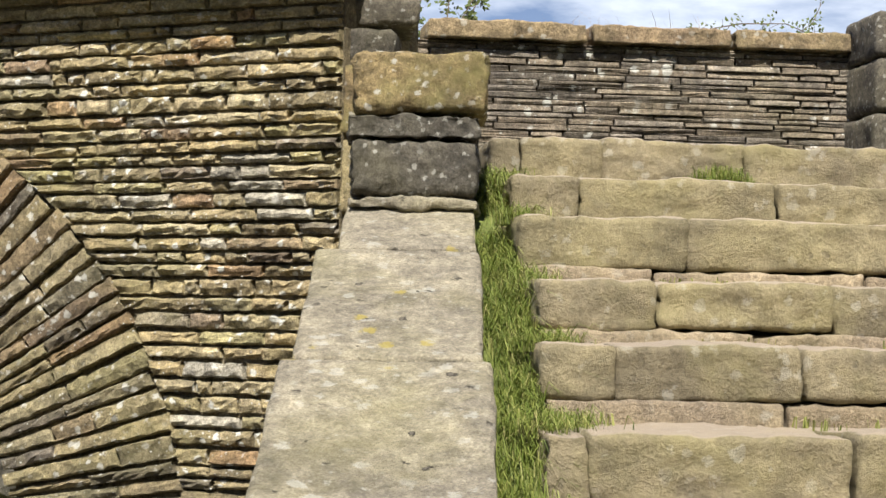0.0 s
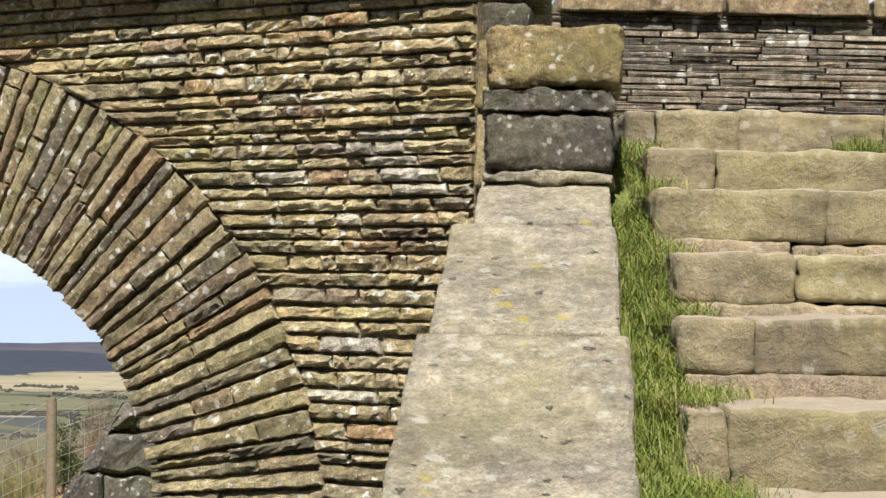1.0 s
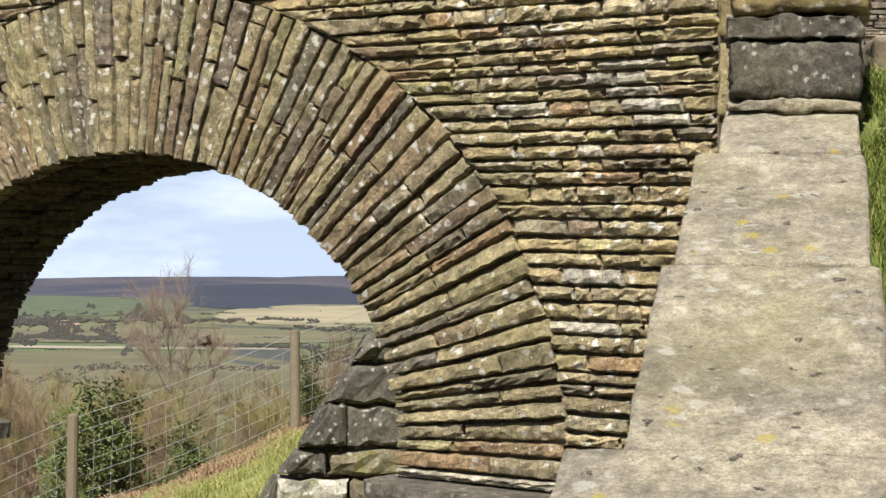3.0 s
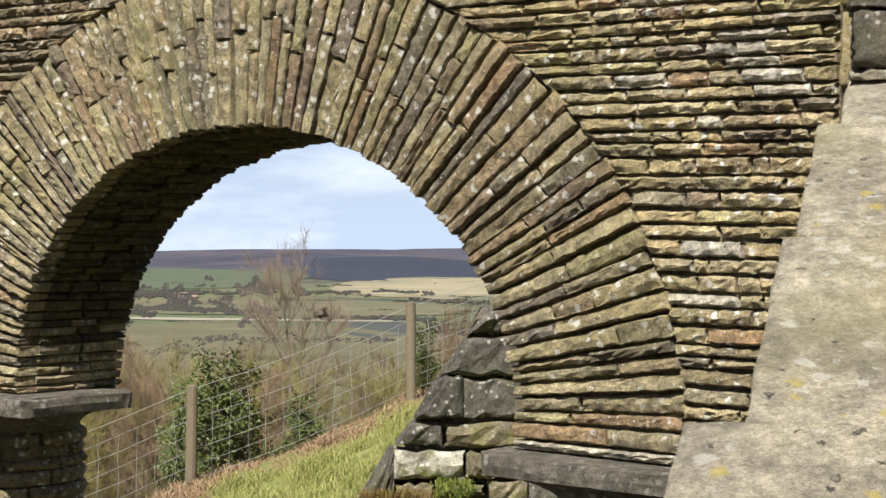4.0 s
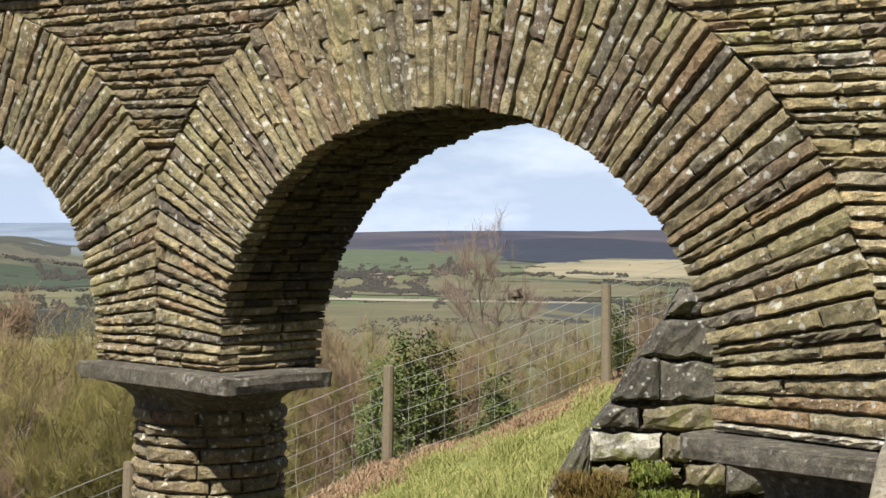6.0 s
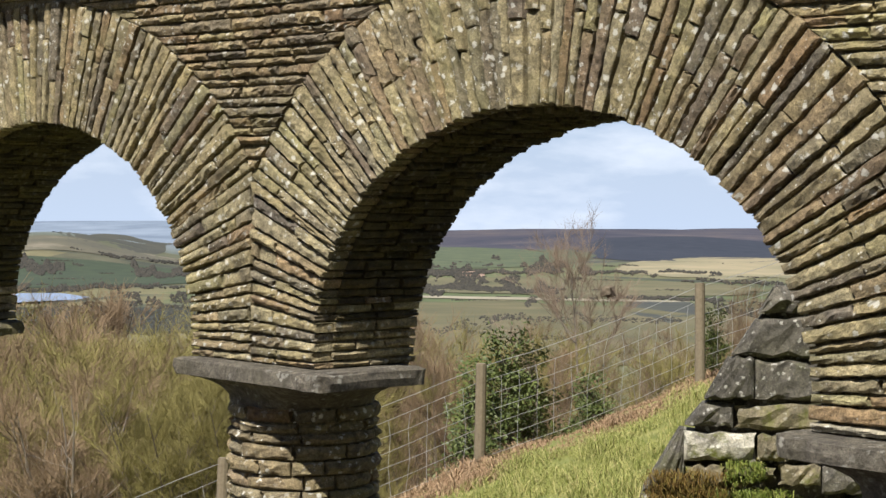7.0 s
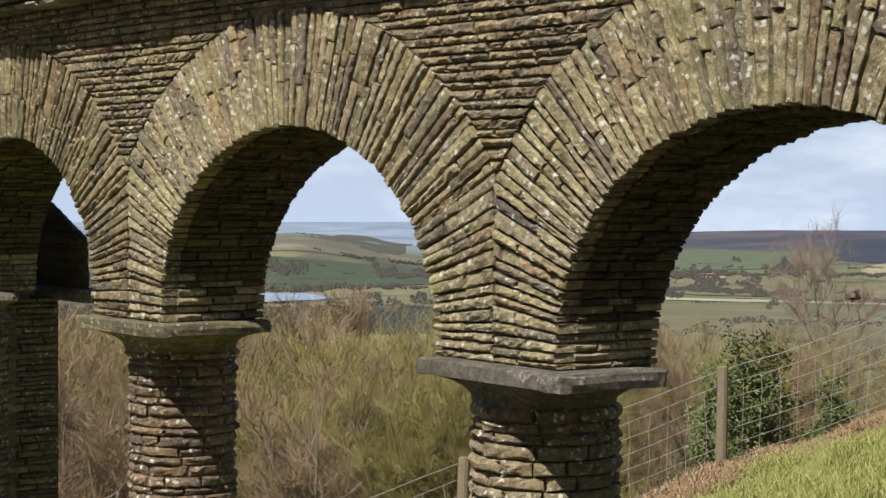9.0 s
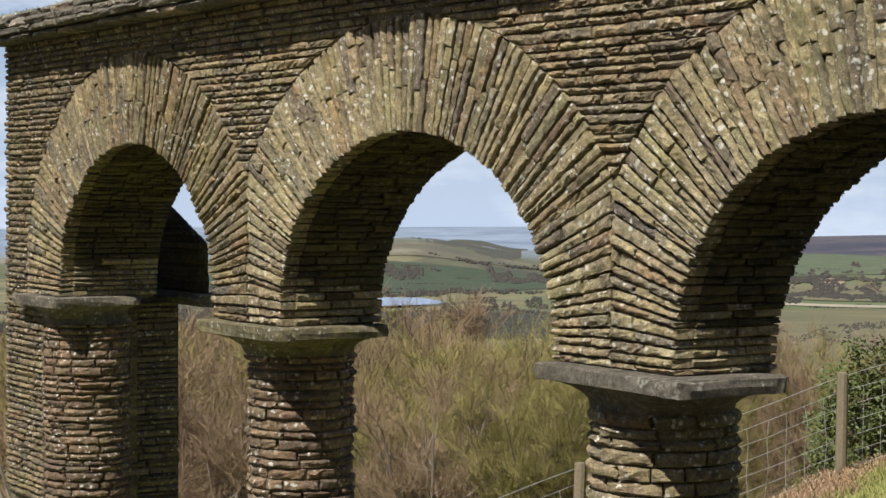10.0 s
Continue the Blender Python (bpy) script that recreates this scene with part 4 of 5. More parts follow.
for (x0, x1, y0, y1, mt, sd, nm) in ((-0.325, 0.115, 2.012, 2.055, M_COPING, 41, "thin_slab"), (-0.32, 0.112, 2.06, 2.25, M_DARK, 42, "blackened_block"),
                                 (-0.33, 0.115, 2.25, 2.335, M_DARK, 43, "blackened_block"), (-0.315, 0.145, 2.338, 2.55, M_BLOCK, 44, "cap_block")):
    m = Matrix.Translation(Vector(((x0 + x1) / 2, 6.45, y0)) - parapet.location)
    rock(nm, (x1 - x0, 0.5, y1 - y0), mt, parapet, m, 0.022, 0.035 if y1 - y0 > 0.1 else 0.012, 12, sd, 1.8)

# ---- wall behind the stairs ----
BW = 9.5
bwall = tagged(raw("terrace_wall_core", *stone([sp_(-0.25, BW + 0.04, 2.2), sp_(1, BW + 0.04, 2.2), sp_(2.6, BW + 0.04, 2.2)], [sp_(-0.25, BW + 0.04, 3.105), sp_(1, BW + 0.04, 3.105), sp_(2.6, BW + 0.04, 3.105)], [-SW] * 3, 0, 0.3), M_CORE), "", "")
bwall.name = "wall_terrace"
tagged(bwall, "grey lichened wall of thin stones with slab coping", "wall", kind="structure")
pl = Pile("grey_stone", M_BACK, bwall, M_BACK, 300)
z = 2.3
while z < 3.1:
    h = rng.choice((0.028, 0.032, 0.036, 0.04))
    s = -0.25
    while s < 2.6:
        e = s + rng.uniform(0.14, 0.5)
        n = 4
        bot = [sp_(s + 0.004 + (e - s - 0.008) * j / 3, BW, z + 0.002) for j in range(n)]
        top = [sp_(s + 0.004 + (e - s - 0.008) * j / 3, BW, min(z + h, 3.108)) for j in range(n)]
        pl.add(stone(bot, top, [-SW] * n, rng.uniform(-0.005, 0.005), 0.05, 0.004, 0.002))
        s = e
    z += h
pl.close()
for k, (a, b) in enumerate(((-0.13, 0.71), (0.72, 1.47), (1.475, 2.12), (2.13, 2.7))):
    m = Matrix.Translation(sp_((a + b) / 2, BW + 0.12, 3.112)) @ pose(0, 0, 0, 0, 0, 7)
    rock("coping_stone", (b - a - 0.01, 0.36, 0.1), M_RED, bwall, m, 0.014, 0.014, 11, 60 + k)
pier = empty("gate_pier", sp_(2.4, 9.3, 2.2))
tagged(pier, "square dark stone pier at the wall's end", "pier")
zz = 0.0
for k, h in enumerate((0.3, 0.26, 0.28, 0.24)):
    rock("pier_block", (0.55, 0.5, h - 0.008), M_DARK, pier, pose(rng.uniform(-0.01, 0.01), 0, zz, 0, 0, 7), 0.01, 0.03, 5, 80 + k)
    zz += h

# earth between parapet and steps
V = []
for w in (3.0, 4.0, 5.0, 6.0, 6.9):
    zt = 2.043 - 0.4 * (6.3 - w) - 0.1
    V += [(0.08, w, zt), (0.36, w, zt - 0.07), (0.36, w, -0.8), (0.08, w, -0.8)]
F = []
for k in range(4):
    o = 4 * k
    F += [(o, o + 1, o + 5, o + 4), (o + 1, o + 2, o + 6, o + 5), (o + 3, o, o + 4, o + 7)]
F += [(0, 3, 2, 1), (16, 17, 18, 19)]
tagged(raw("verge_soil", V, F, plain("soil", [(0.3, (0.06, 0.07, 0.02)), (0.55, (0.13, 0.16, 0.04)), (0.75, (0.2, 0.17, 0.08))], 25)), "mossy earth between parapet and steps", "soil", kind="structure")

# ---- rubble abutment seen through the arch ----
# stones fitted to the camera's view: azimuth and height, carried along rays to ABUT_R
ABUT_R = 14.0


def ab(az, z, extra=0.0):
    r = ABUT_R + extra
    return Vector((-r * math.sin(radians(az)), r * math.cos(radians(az)), 1.587 + (z - 1.587) * ABUT_R / 10.6))


abut = raw("rubble_abutment", *stone([ab(18.2, -0.5, .06), ab(15, -0.5, .06), ab(11.5, -0.5, .06)], [ab(13.75, 0.98, .06), ab(12.5, 1.0, .06), ab(11.5, 1.0, .06)],
                               [-ab(14.5, 0).normalized()] * 3, -0.03, 0.4), M_RUBBLE)
tagged(abut, "dark rubble abutment with a sloping edge and moss", "abutment")
RUB = [  # azimuths of the left edge (below, above) and right edge, heights below and above, kind of stone
    (14.2, 13.69, 12.65, 0.88, 1.061, 0), (15.0, 14.2, 12.46, 0.637, 0.877, 0), (14.22, 14.24, 12.27, 0.4, 0.635, 0), (15.77, 15.02, 14.26, 0.393, 0.656, 0),
    (16.39, 15.77, 14.88, 0.236, 0.386, 0), (14.84, 14.85, 12.26, 0.224, 0.392, 1), (16.36, 16.37, 14.17, 0.046, 0.23, 2), (14.13, 14.14, 13.27, 0.049, 0.223, 1),
    (13.23, 13.24, 12.25, 0.065, 0.22, 1), (17.62, 16.46, 16.29, -0.135, 0.233, 0), (16.28, 16.29, 15.1, -0.132, 0.039, 1), (15.07, 15.07, 13.57, -0.038, 0.039, 1),
    (14.92, 14.93, 13.88, -0.128, -0.044, 1), (13.5, 13.51, 12.24, -0.078, 0.057, 1), (17.88, 17.62, 15.61, -0.268, -0.141, 0), (15.58, 15.58, 12.23, -0.263, -0.137, 1), (12.2, 12.2, 10.9, -0.12, 0.06, 0), (12.2, 12.2, 10.9, -0.3, -0.13, 0)]
for k, (a0, a1, a2, z0, z1, ms) in enumerate(RUB):
    n = 7
    g = 0.0
    bot = [ab(a0 - g + (a2 - a0 + 2 * g) * j / (n - 1), z0 + 0.004) for j in range(n)]
    top = [ab(a1 - g + (a2 - a1 + 2 * g) * j / (n - 1), z1 - 0.003 + rng.uniform(-0.006, 0.005)) for j in range(n)]
    raw("rubble_stone", *stone(bot, top, [-ab((a0 + a2) / 2, 0).normalized()] * n, rng.uniform(0.0, 0.07), 0.3, 0.026, 0.02), (M_RUBBLE, M_RUBBLE2, M_PALE)[ms], abut)

# ---- far abutment: jamb below the last capital and the pier behind it ----
capital(11.97, -0.29, 1.0, 0.84, SHAFTS[3], M_CAPITAL, "dark moulded capital slab against the end wall")
column(11.92, -0.375, -1.6, 0.377, M_COLUMN2)
rear = world_child(raw("end_pier", *stone([wp(2 * L + 4.1, -4.4, -0.04), wp(2 * L + 4.1, -4.4, -0.5), wp(2 * L + 4.1, -4.4, -1.05)], [wp(2 * L + 4.1, 0.6, -0.04), wp(2 * L + 4.1, 0.6, -0.5), wp(2 * L + 4.1, 0.6, -1.05)],
                                    [(wp(0.5, 0) - wp(1.5, 0)).normalized()] * 3, -0.04, 0.6), M_CORE), arcade)
tagged(rear, "square end pier of thin flat stones")
pl = ArcPile("pier_stone", M_PIER, rear, M_PIER, 300)
z = 0.56
er = (wp(2 * L + 0.5, 0) - wp(2 * L + 1.5, 0)).normalized()
while z > -1.6:
    h = rng.choice((0.04, 0.05, 0.06, 0.07))
    d = 0.0
    while d < 1.25:
        e = d + rng.uniform(0.14, 0.4)
        if 1.3 - e < 0.1:
            e = 1.3
        bot = [wp(2 * L + 4.08, z - h + 0.005, -(d + 0.004 + (e - d - 0.008) * j / 3)) for j in range(4)]
        top = [wp(2 * L + 4.08, z, -(d + 0.004 + (e - d - 0.008) * j / 3)) for j in range(4)]
        pl.add(stone(bot, top, [er] * 4, rng.uniform(-0.01, 0.012), 0.05, 0.01, 0.005))
        d = e
    z -= h
pl.close()
back_ab = empty("rear_abutment", wp(2 * L + 2.9, 0, -1.5))
tagged(back_ab, "shadowed stone abutment with a raking top behind the arch", "abutment")
BL = -back_ab.location


def bk(S, z, off=-1.3):
    return wp(S, z, off) + BL


W3 = [wn_(2 * L + 1)] * 3
# M_SOFFIT puts the abutment's shade into its colour
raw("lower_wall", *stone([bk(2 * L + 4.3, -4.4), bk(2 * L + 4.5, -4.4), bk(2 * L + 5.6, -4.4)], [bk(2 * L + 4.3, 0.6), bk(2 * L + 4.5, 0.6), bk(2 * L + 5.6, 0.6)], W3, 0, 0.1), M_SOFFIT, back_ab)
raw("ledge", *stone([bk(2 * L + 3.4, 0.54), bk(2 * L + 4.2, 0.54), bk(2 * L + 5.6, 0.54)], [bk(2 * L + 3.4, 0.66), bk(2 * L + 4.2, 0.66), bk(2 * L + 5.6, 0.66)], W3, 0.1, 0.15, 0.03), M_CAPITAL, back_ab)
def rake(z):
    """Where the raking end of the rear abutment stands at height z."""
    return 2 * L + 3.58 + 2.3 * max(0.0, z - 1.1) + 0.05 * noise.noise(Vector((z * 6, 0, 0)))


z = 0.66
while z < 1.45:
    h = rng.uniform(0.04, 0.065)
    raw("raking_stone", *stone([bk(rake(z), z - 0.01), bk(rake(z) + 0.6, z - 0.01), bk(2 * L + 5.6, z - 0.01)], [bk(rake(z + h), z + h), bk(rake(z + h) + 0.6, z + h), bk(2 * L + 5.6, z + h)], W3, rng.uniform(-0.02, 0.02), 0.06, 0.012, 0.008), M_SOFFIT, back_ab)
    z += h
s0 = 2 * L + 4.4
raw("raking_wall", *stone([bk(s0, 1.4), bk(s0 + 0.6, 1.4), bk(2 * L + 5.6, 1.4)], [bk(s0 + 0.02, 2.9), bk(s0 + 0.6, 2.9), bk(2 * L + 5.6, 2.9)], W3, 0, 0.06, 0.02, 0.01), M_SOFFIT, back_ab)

# ---- cornice ----
cor = raw("cornice_core", *stone([wp(S_LEFT - 0.02 - k * 0.5, 2.95, -0.04) for k in range(27)], [wp(S_LEFT - 0.02 - k * 0.5, 3.08, -0.04) for k in range(27)], [wn_(S_LEFT - k * 0.5) for k in range(27)], 0.0, 0.55), M_CORE)
tagged(cor, "dark ragged cornice of flat slabs with turf on top", "cornice")
for row, (zb, o, hh) in enumerate(((2.885, 0.07, 0.05), (2.94, 0.125, 0.06), (3.0, 0.1, 0.075), (3.072, 0.05, 0.065))):
    s = S_RIGHT - 0.05
    while s < S_LEFT:
        e = min(S_LEFT + 0.05, s + rng.uniform(0.25, 0.6))
        n = 5
        bot = [wp(s + (e - s - 0.01) * j / (n - 1), zb) for j in range(n)][::-1]
        top = [wp(s + (e - s - 0.01) * j / (n - 1), zb + hh + rng.uniform(-0.006, 0.004)) for j in range(n)][::-1]
        raw("cornice_slab", *stone(bot, top, [wn_((s + e) / 2)] * n, o + (0.055 if s < 2.5 else 0.03 + 0.1 * min(1.0, max(0.0, (s - 3.0) / 2.0))) + 0.03 * math.exp(-((s - 0.25) / 0.42) ** 2) + rng.uniform(-0.025, 0.03), 0.3, 0.012, 0.007), M_DARK if rng.random() < 0.88 else M_BACK, cor)
        s = e

# rough end of the arcade wall beside the stairs
wend = empty("wall_end", (-0.3, 6.8, 1.2))
tagged(wend, "rough corbelled stones at the end of the arcade wall", "masonry")
for k, (x, y, z, sx, sz, mt) in enumerate(((-0.31, 6.85, 1.2, 0.2, 0.5, M_CORE), (-0.315, 6.85, 1.7, 0.2, 0.32, M_WALL), (-0.31, 6.85, 2.02, 0.2, 0.28, M_WALL), (-0.31, 6.84, 2.3, 0.2, 0.27, M_BLOCK),
                                        (-0.28, 6.88, 2.57, 0.22, 0.14, M_DARK), (-0.245, 6.92, 2.71, 0.26, 0.12, M_DARK), (-0.27, 6.9, 2.83, 0.2, 0.1, M_BLOCK), (-0.22, 6.92, 2.93, 0.3, 0.12, M_DARK))):
    rock("corbel_stone", (sx, 0.4, sz - 0.006), mt, wend, Matrix.Translation(Vector((x, y, z)) - wend.location) @ pose(0, 0, 0, 0, 0, rng.uniform(-8, 8)), 0.02, 0.03, 5, 100 + k)

# ---- fence ----
fence = empty("fence", (FA.x, FA.y, -0.87))
tagged(fence, "post and wire stock fence climbing the bank", "fence")
posts = []
for k in range(-3, 3):
    p = FA + FD * 3.37 * k
    z = bank(p.x, p.y)
    posts.append(Vector((p.x, p.y, z)))
for k, p in enumerate(posts):
    bm = bmesh.new()
    bmesh.ops.create_cone(bm, cap_ends=True, segments=10, radius1=0.07, radius2=0.065, depth=1.75)
    bmesh.ops.bevel(bm, geom=[e for e in bm.edges if e.verts[0].co.z > 0.8 and e.verts[1].co.z > 0.8], offset=0.012, segments=2, affect="EDGES")
    for v in bm.verts:
        v.co += Vector((noise.noise(v.co * 3 + p) * 0.01, noise.noise(v.co * 3 - p) * 0.01, 0))
    ob = part("post", bm, M_POST, fence)
    ob.matrix_local = Matrix.Translation(p + Vector((0, 0, 0.38)) - fence.location) @ pose(0, 0, 0, rng.uniform(-2, 2), rng.uniform(-2, 2), 0)


def wire(pts, r, parent, name="wire", material=None):
    V, F = [], []
    n = len(pts)
    for p in pts:
        for a in range(3):
            V.append(Vector(p) + Vector((0.55 * math.cos(a * 2.1) * r, 0.83 * math.cos(a * 2.1) * r, math.sin(a * 2.1) * r)))
    for k in range(n - 1):
        for a in range(3):
            b = (a + 1) % 3
            F.append((3 * k + a, 3 * k + b, 3 * k + 3 + b, 3 * k + 3 + a))
    return raw(name, V, F, material or M_WIRE, parent)


for hgt in (1.18, 1.0, 0.82, 0.64, 0.46, 0.28, 0.1):
    pts = []
    for a, b in zip(posts[:-1], posts[1:]):
        for j in range(8):
            q = j / 8
            pts.append(a.lerp(b, q) + Vector((-0.07, -0.02, hgt - 0.05 * math.sin(q * math.pi) + rng.uniform(-0.008, 0.008))) - fence.location)
    wire(pts, 0.0045 if hgt > 1.1 else 0.0035, fence)
for a, b in zip(posts[:-1], posts[1:]):
    for j in range(13):
        q = (j + 0.5) / 13
        p = a.lerp(b, q) + Vector((-0.07, -0.02, 0)) - fence.location
        sag = -0.05 * math.sin(q * math.pi)
        wire([p + Vector((rng.uniform(-0.03, 0.03), rng.uniform(-0.03, 0.03), hh + sag)) for hh in (0.1, 0.46, 0.8, 1.0)], 0.0032, fence, "stay_wire")

# ---- grass ----
def blades(name, material, spots, lo, hi, lean, width, label, category):
    """Bent blades in tufts: spots are (x, y, z, scale)."""
    V, F = [], []
    for x, y, z, sc in spots:
        for _ in range(7):
            h = rng.uniform(lo, hi) * sc
            a = rng.uniform(0, 6.28)
            l = rng.uniform(0.2, 1.0) * lean * h
            dx, dy = math.cos(a), math.sin(a)
            ox, oy = x + rng.uniform(-0.03, 0.03) * (1 + 2 * sc), y + rng.uniform(-0.03, 0.03) * (1 + 2 * sc)
            w = width * rng.uniform(0.6, 1.3)
            px, py = math.cos(a + 1.2) * w, math.sin(a + 1.2) * w
            o = len(V)
            V += [(ox - px, oy - py, z - 0.02), (ox + px, oy + py, z - 0.02), (ox + dx * l * 0.3 + px * 0.8, oy + dy * l * 0.3 + py * 0.8, z + h * 0.6),
                  (ox + dx * l * 0.3 - px * 0.8, oy + dy * l * 0.3 - py * 0.8, z + h * 0.6), (ox + dx * l, oy + dy * l, z + h * (1 - 0.35 * lean))]
            F += [(o, o + 1, o + 2, o + 3), (o + 3, o + 2, o + 4)]
    return tagged(raw(name, V, F, material), label, category, kind="stuff")


def on_bank(n, b0, b1, a0, a1, clump):
    out = []
    while len(out) < n:
        a, b = rng.uniform(a0, a1), rng.uniform(b0, b1)
        p = FA + FD * a + FN * b
        k = noise.noise(Vector((p.x, p.y, 0)) * clump)
        if k < rng.uniform(-0.45, 0.3):
            continue
        out.append((p.x, p.y, land(p.x, p.y), 0.35 + max(0, k) * 2.6))
    return out


blades("bank_grass", M_GRASS, on_bank(21000, 1.8, 8.5, -10, 4, 1.9), 0.04, 0.2, 2.6, 0.0028, "tussocky spring grass on the bank", "grass")
blades("bracken_litter", M_STRAW, on_bank(8000, -1.6, 2.15, -9, 5, 0.9), 0.04, 0.12, 2.6, 0.005, "dead rusty bracken along the fence", "bracken")
spots = []
edge = [(w, z, cuts[0]) for w, z, cuts in STEPS]
for _ in range(4600):
    w = rng.uniform(3.8, 6.95)
    spread = 0.03 + 0.2 * max(0.0, (6.5 - w) / 2.6)              # the verge widens towards the foot of the stairs
    x = 0.125 + 0.1 * rng.random() + spread * abs(rng.gauss(0, 0.55))
    if noise.noise(Vector((x * 7, w * 3.2, 4))) < rng.uniform(-0.45, 0.3) or x > 0.62:
        continue
    slope_z = 2.043 - 0.4 * (6.3 - w) - 0.095
    on = [(sw, sz) for sw, sz, x0 in edge if sw < w < sw + 0.48 and x > x0]
    z = max(slope_z - 0.1, on[0][1]) if on else slope_z
    if on and (w - on[0][0]) < 0.14:
        continue
    spots.append((x, w + 0.12 * x, min(z, 2.2), 0.3 + 0.55 * rng.random() ** 2 + 0.25 * max(0, noise.noise(Vector((x * 9, w * 5, 1))))))
blades("verge_grass", M_LUSH, spots, 0.02, 0.13, 2.6, 0.0013, "lush green grass between parapet and steps", "grass")
spots = []
for w, z, cuts in STEPS[1:]:
    for _ in range(15):
        x = rng.uniform(0.3, 2.0)
        if noise.noise(Vector((x * 3, w * 2, 1))) > 0.05:
            spots.append((x, w + 0.38 + 0.12 * x, z, 0.25 + 0.2 * rng.random()))
blades("step_grass", M_GRASS, spots, 0.05, 0.14, 1.0, 0.003, "wisps of dry grass in the joints of the steps", "grass")
spots = []
for _ in range(170):
    q, k = rng.uniform(0, math.pi), math.sqrt(rng.random())
    spots.append((1.03 + math.cos(q) * k * 0.11, 6.97 - 0.06 * (1 - k) + rng.uniform(-0.03, 0.03), 2.15 + math.sin(q) * k * 0.085, 0.45))
blades("step_tuft", M_LUSH, spots, 0.03, 0.09, 2.4, 0.0016, "green tuft growing out of the top step", "weed")
spots = []
for _ in range(2200):
    S = rng.uniform(S_RIGHT, S_LEFT)
    p = wp(S, 3.13, -rng.uniform(-0.05, 0.4))
    spots.append((p.x, p.y, p.z - 0.01, 0.7))
blades("cornice_turf", M_GRASS, spots, 0.05, 0.15, 1.4, 0.004, "dry turf growing on the cornice", "grass")

def foot(n, a0, a1, z0, z1, scale):
    out = []
    for _ in range(n):
        p = ab(rng.uniform(a0, a1), rng.uniform(z0, z1), -rng.uniform(0.05, 0.16))
        out.append((p.x, p.y, p.z, scale * rng.uniform(0.6, 1.2)))
    return out


blades("rusty_moss", M_RUST, foot(420, 15.2, 17.3, -0.3, 0.0, 0.6), 0.03, 0.11, 2.8, 0.003, "rusty moss and dead stalks at the abutment's foot", "moss")
blades("foot_plants", M_LUSH, foot(170, 13.2, 15.6, -0.3, -0.1, 0.6) + foot(60, 14.0, 15.0, -0.06, 0.06, 0.4), 0.04, 0.13, 2.4, 0.0045, "green plants growing at the abutment's foot", "plant")

# ---- trees ----
def tube(V, F, pts, r0, r1, sides=4):
    n = len(pts)
    o = len(V)
    for k, p in enumerate(pts):
        r = r0 + (r1 - r0) * k / max(1, n - 1)
        d = (pts[min(k + 1, n - 1)] - pts[max(k - 1, 0)]).normalized()
        u = d.orthogonal().normalized()
        v = d.cross(u)
        for a in range(sides):
            q = 2 * math.pi * a / sides
            V.append(p + u * math.cos(q) * r + v * math.sin(q) * r)
    for k in range(n - 1):
        for a in range(sides):
            b = (a + 1) % sides
            F.append((o + k * sides + a, o + k * sides + b, o + k * sides + sides + b, o + k * sides + sides + a))


def limb(rg, start, d, length, steps, wander, lift):
    pts = [start]
    for _ in range(steps):
        d = (d + Vector((rg.gauss(0, wander), rg.gauss(0, wander), rg.gauss(0, wander) + lift))).normalized()
        pts.append(pts[-1] + d * length / steps)
    return pts, d


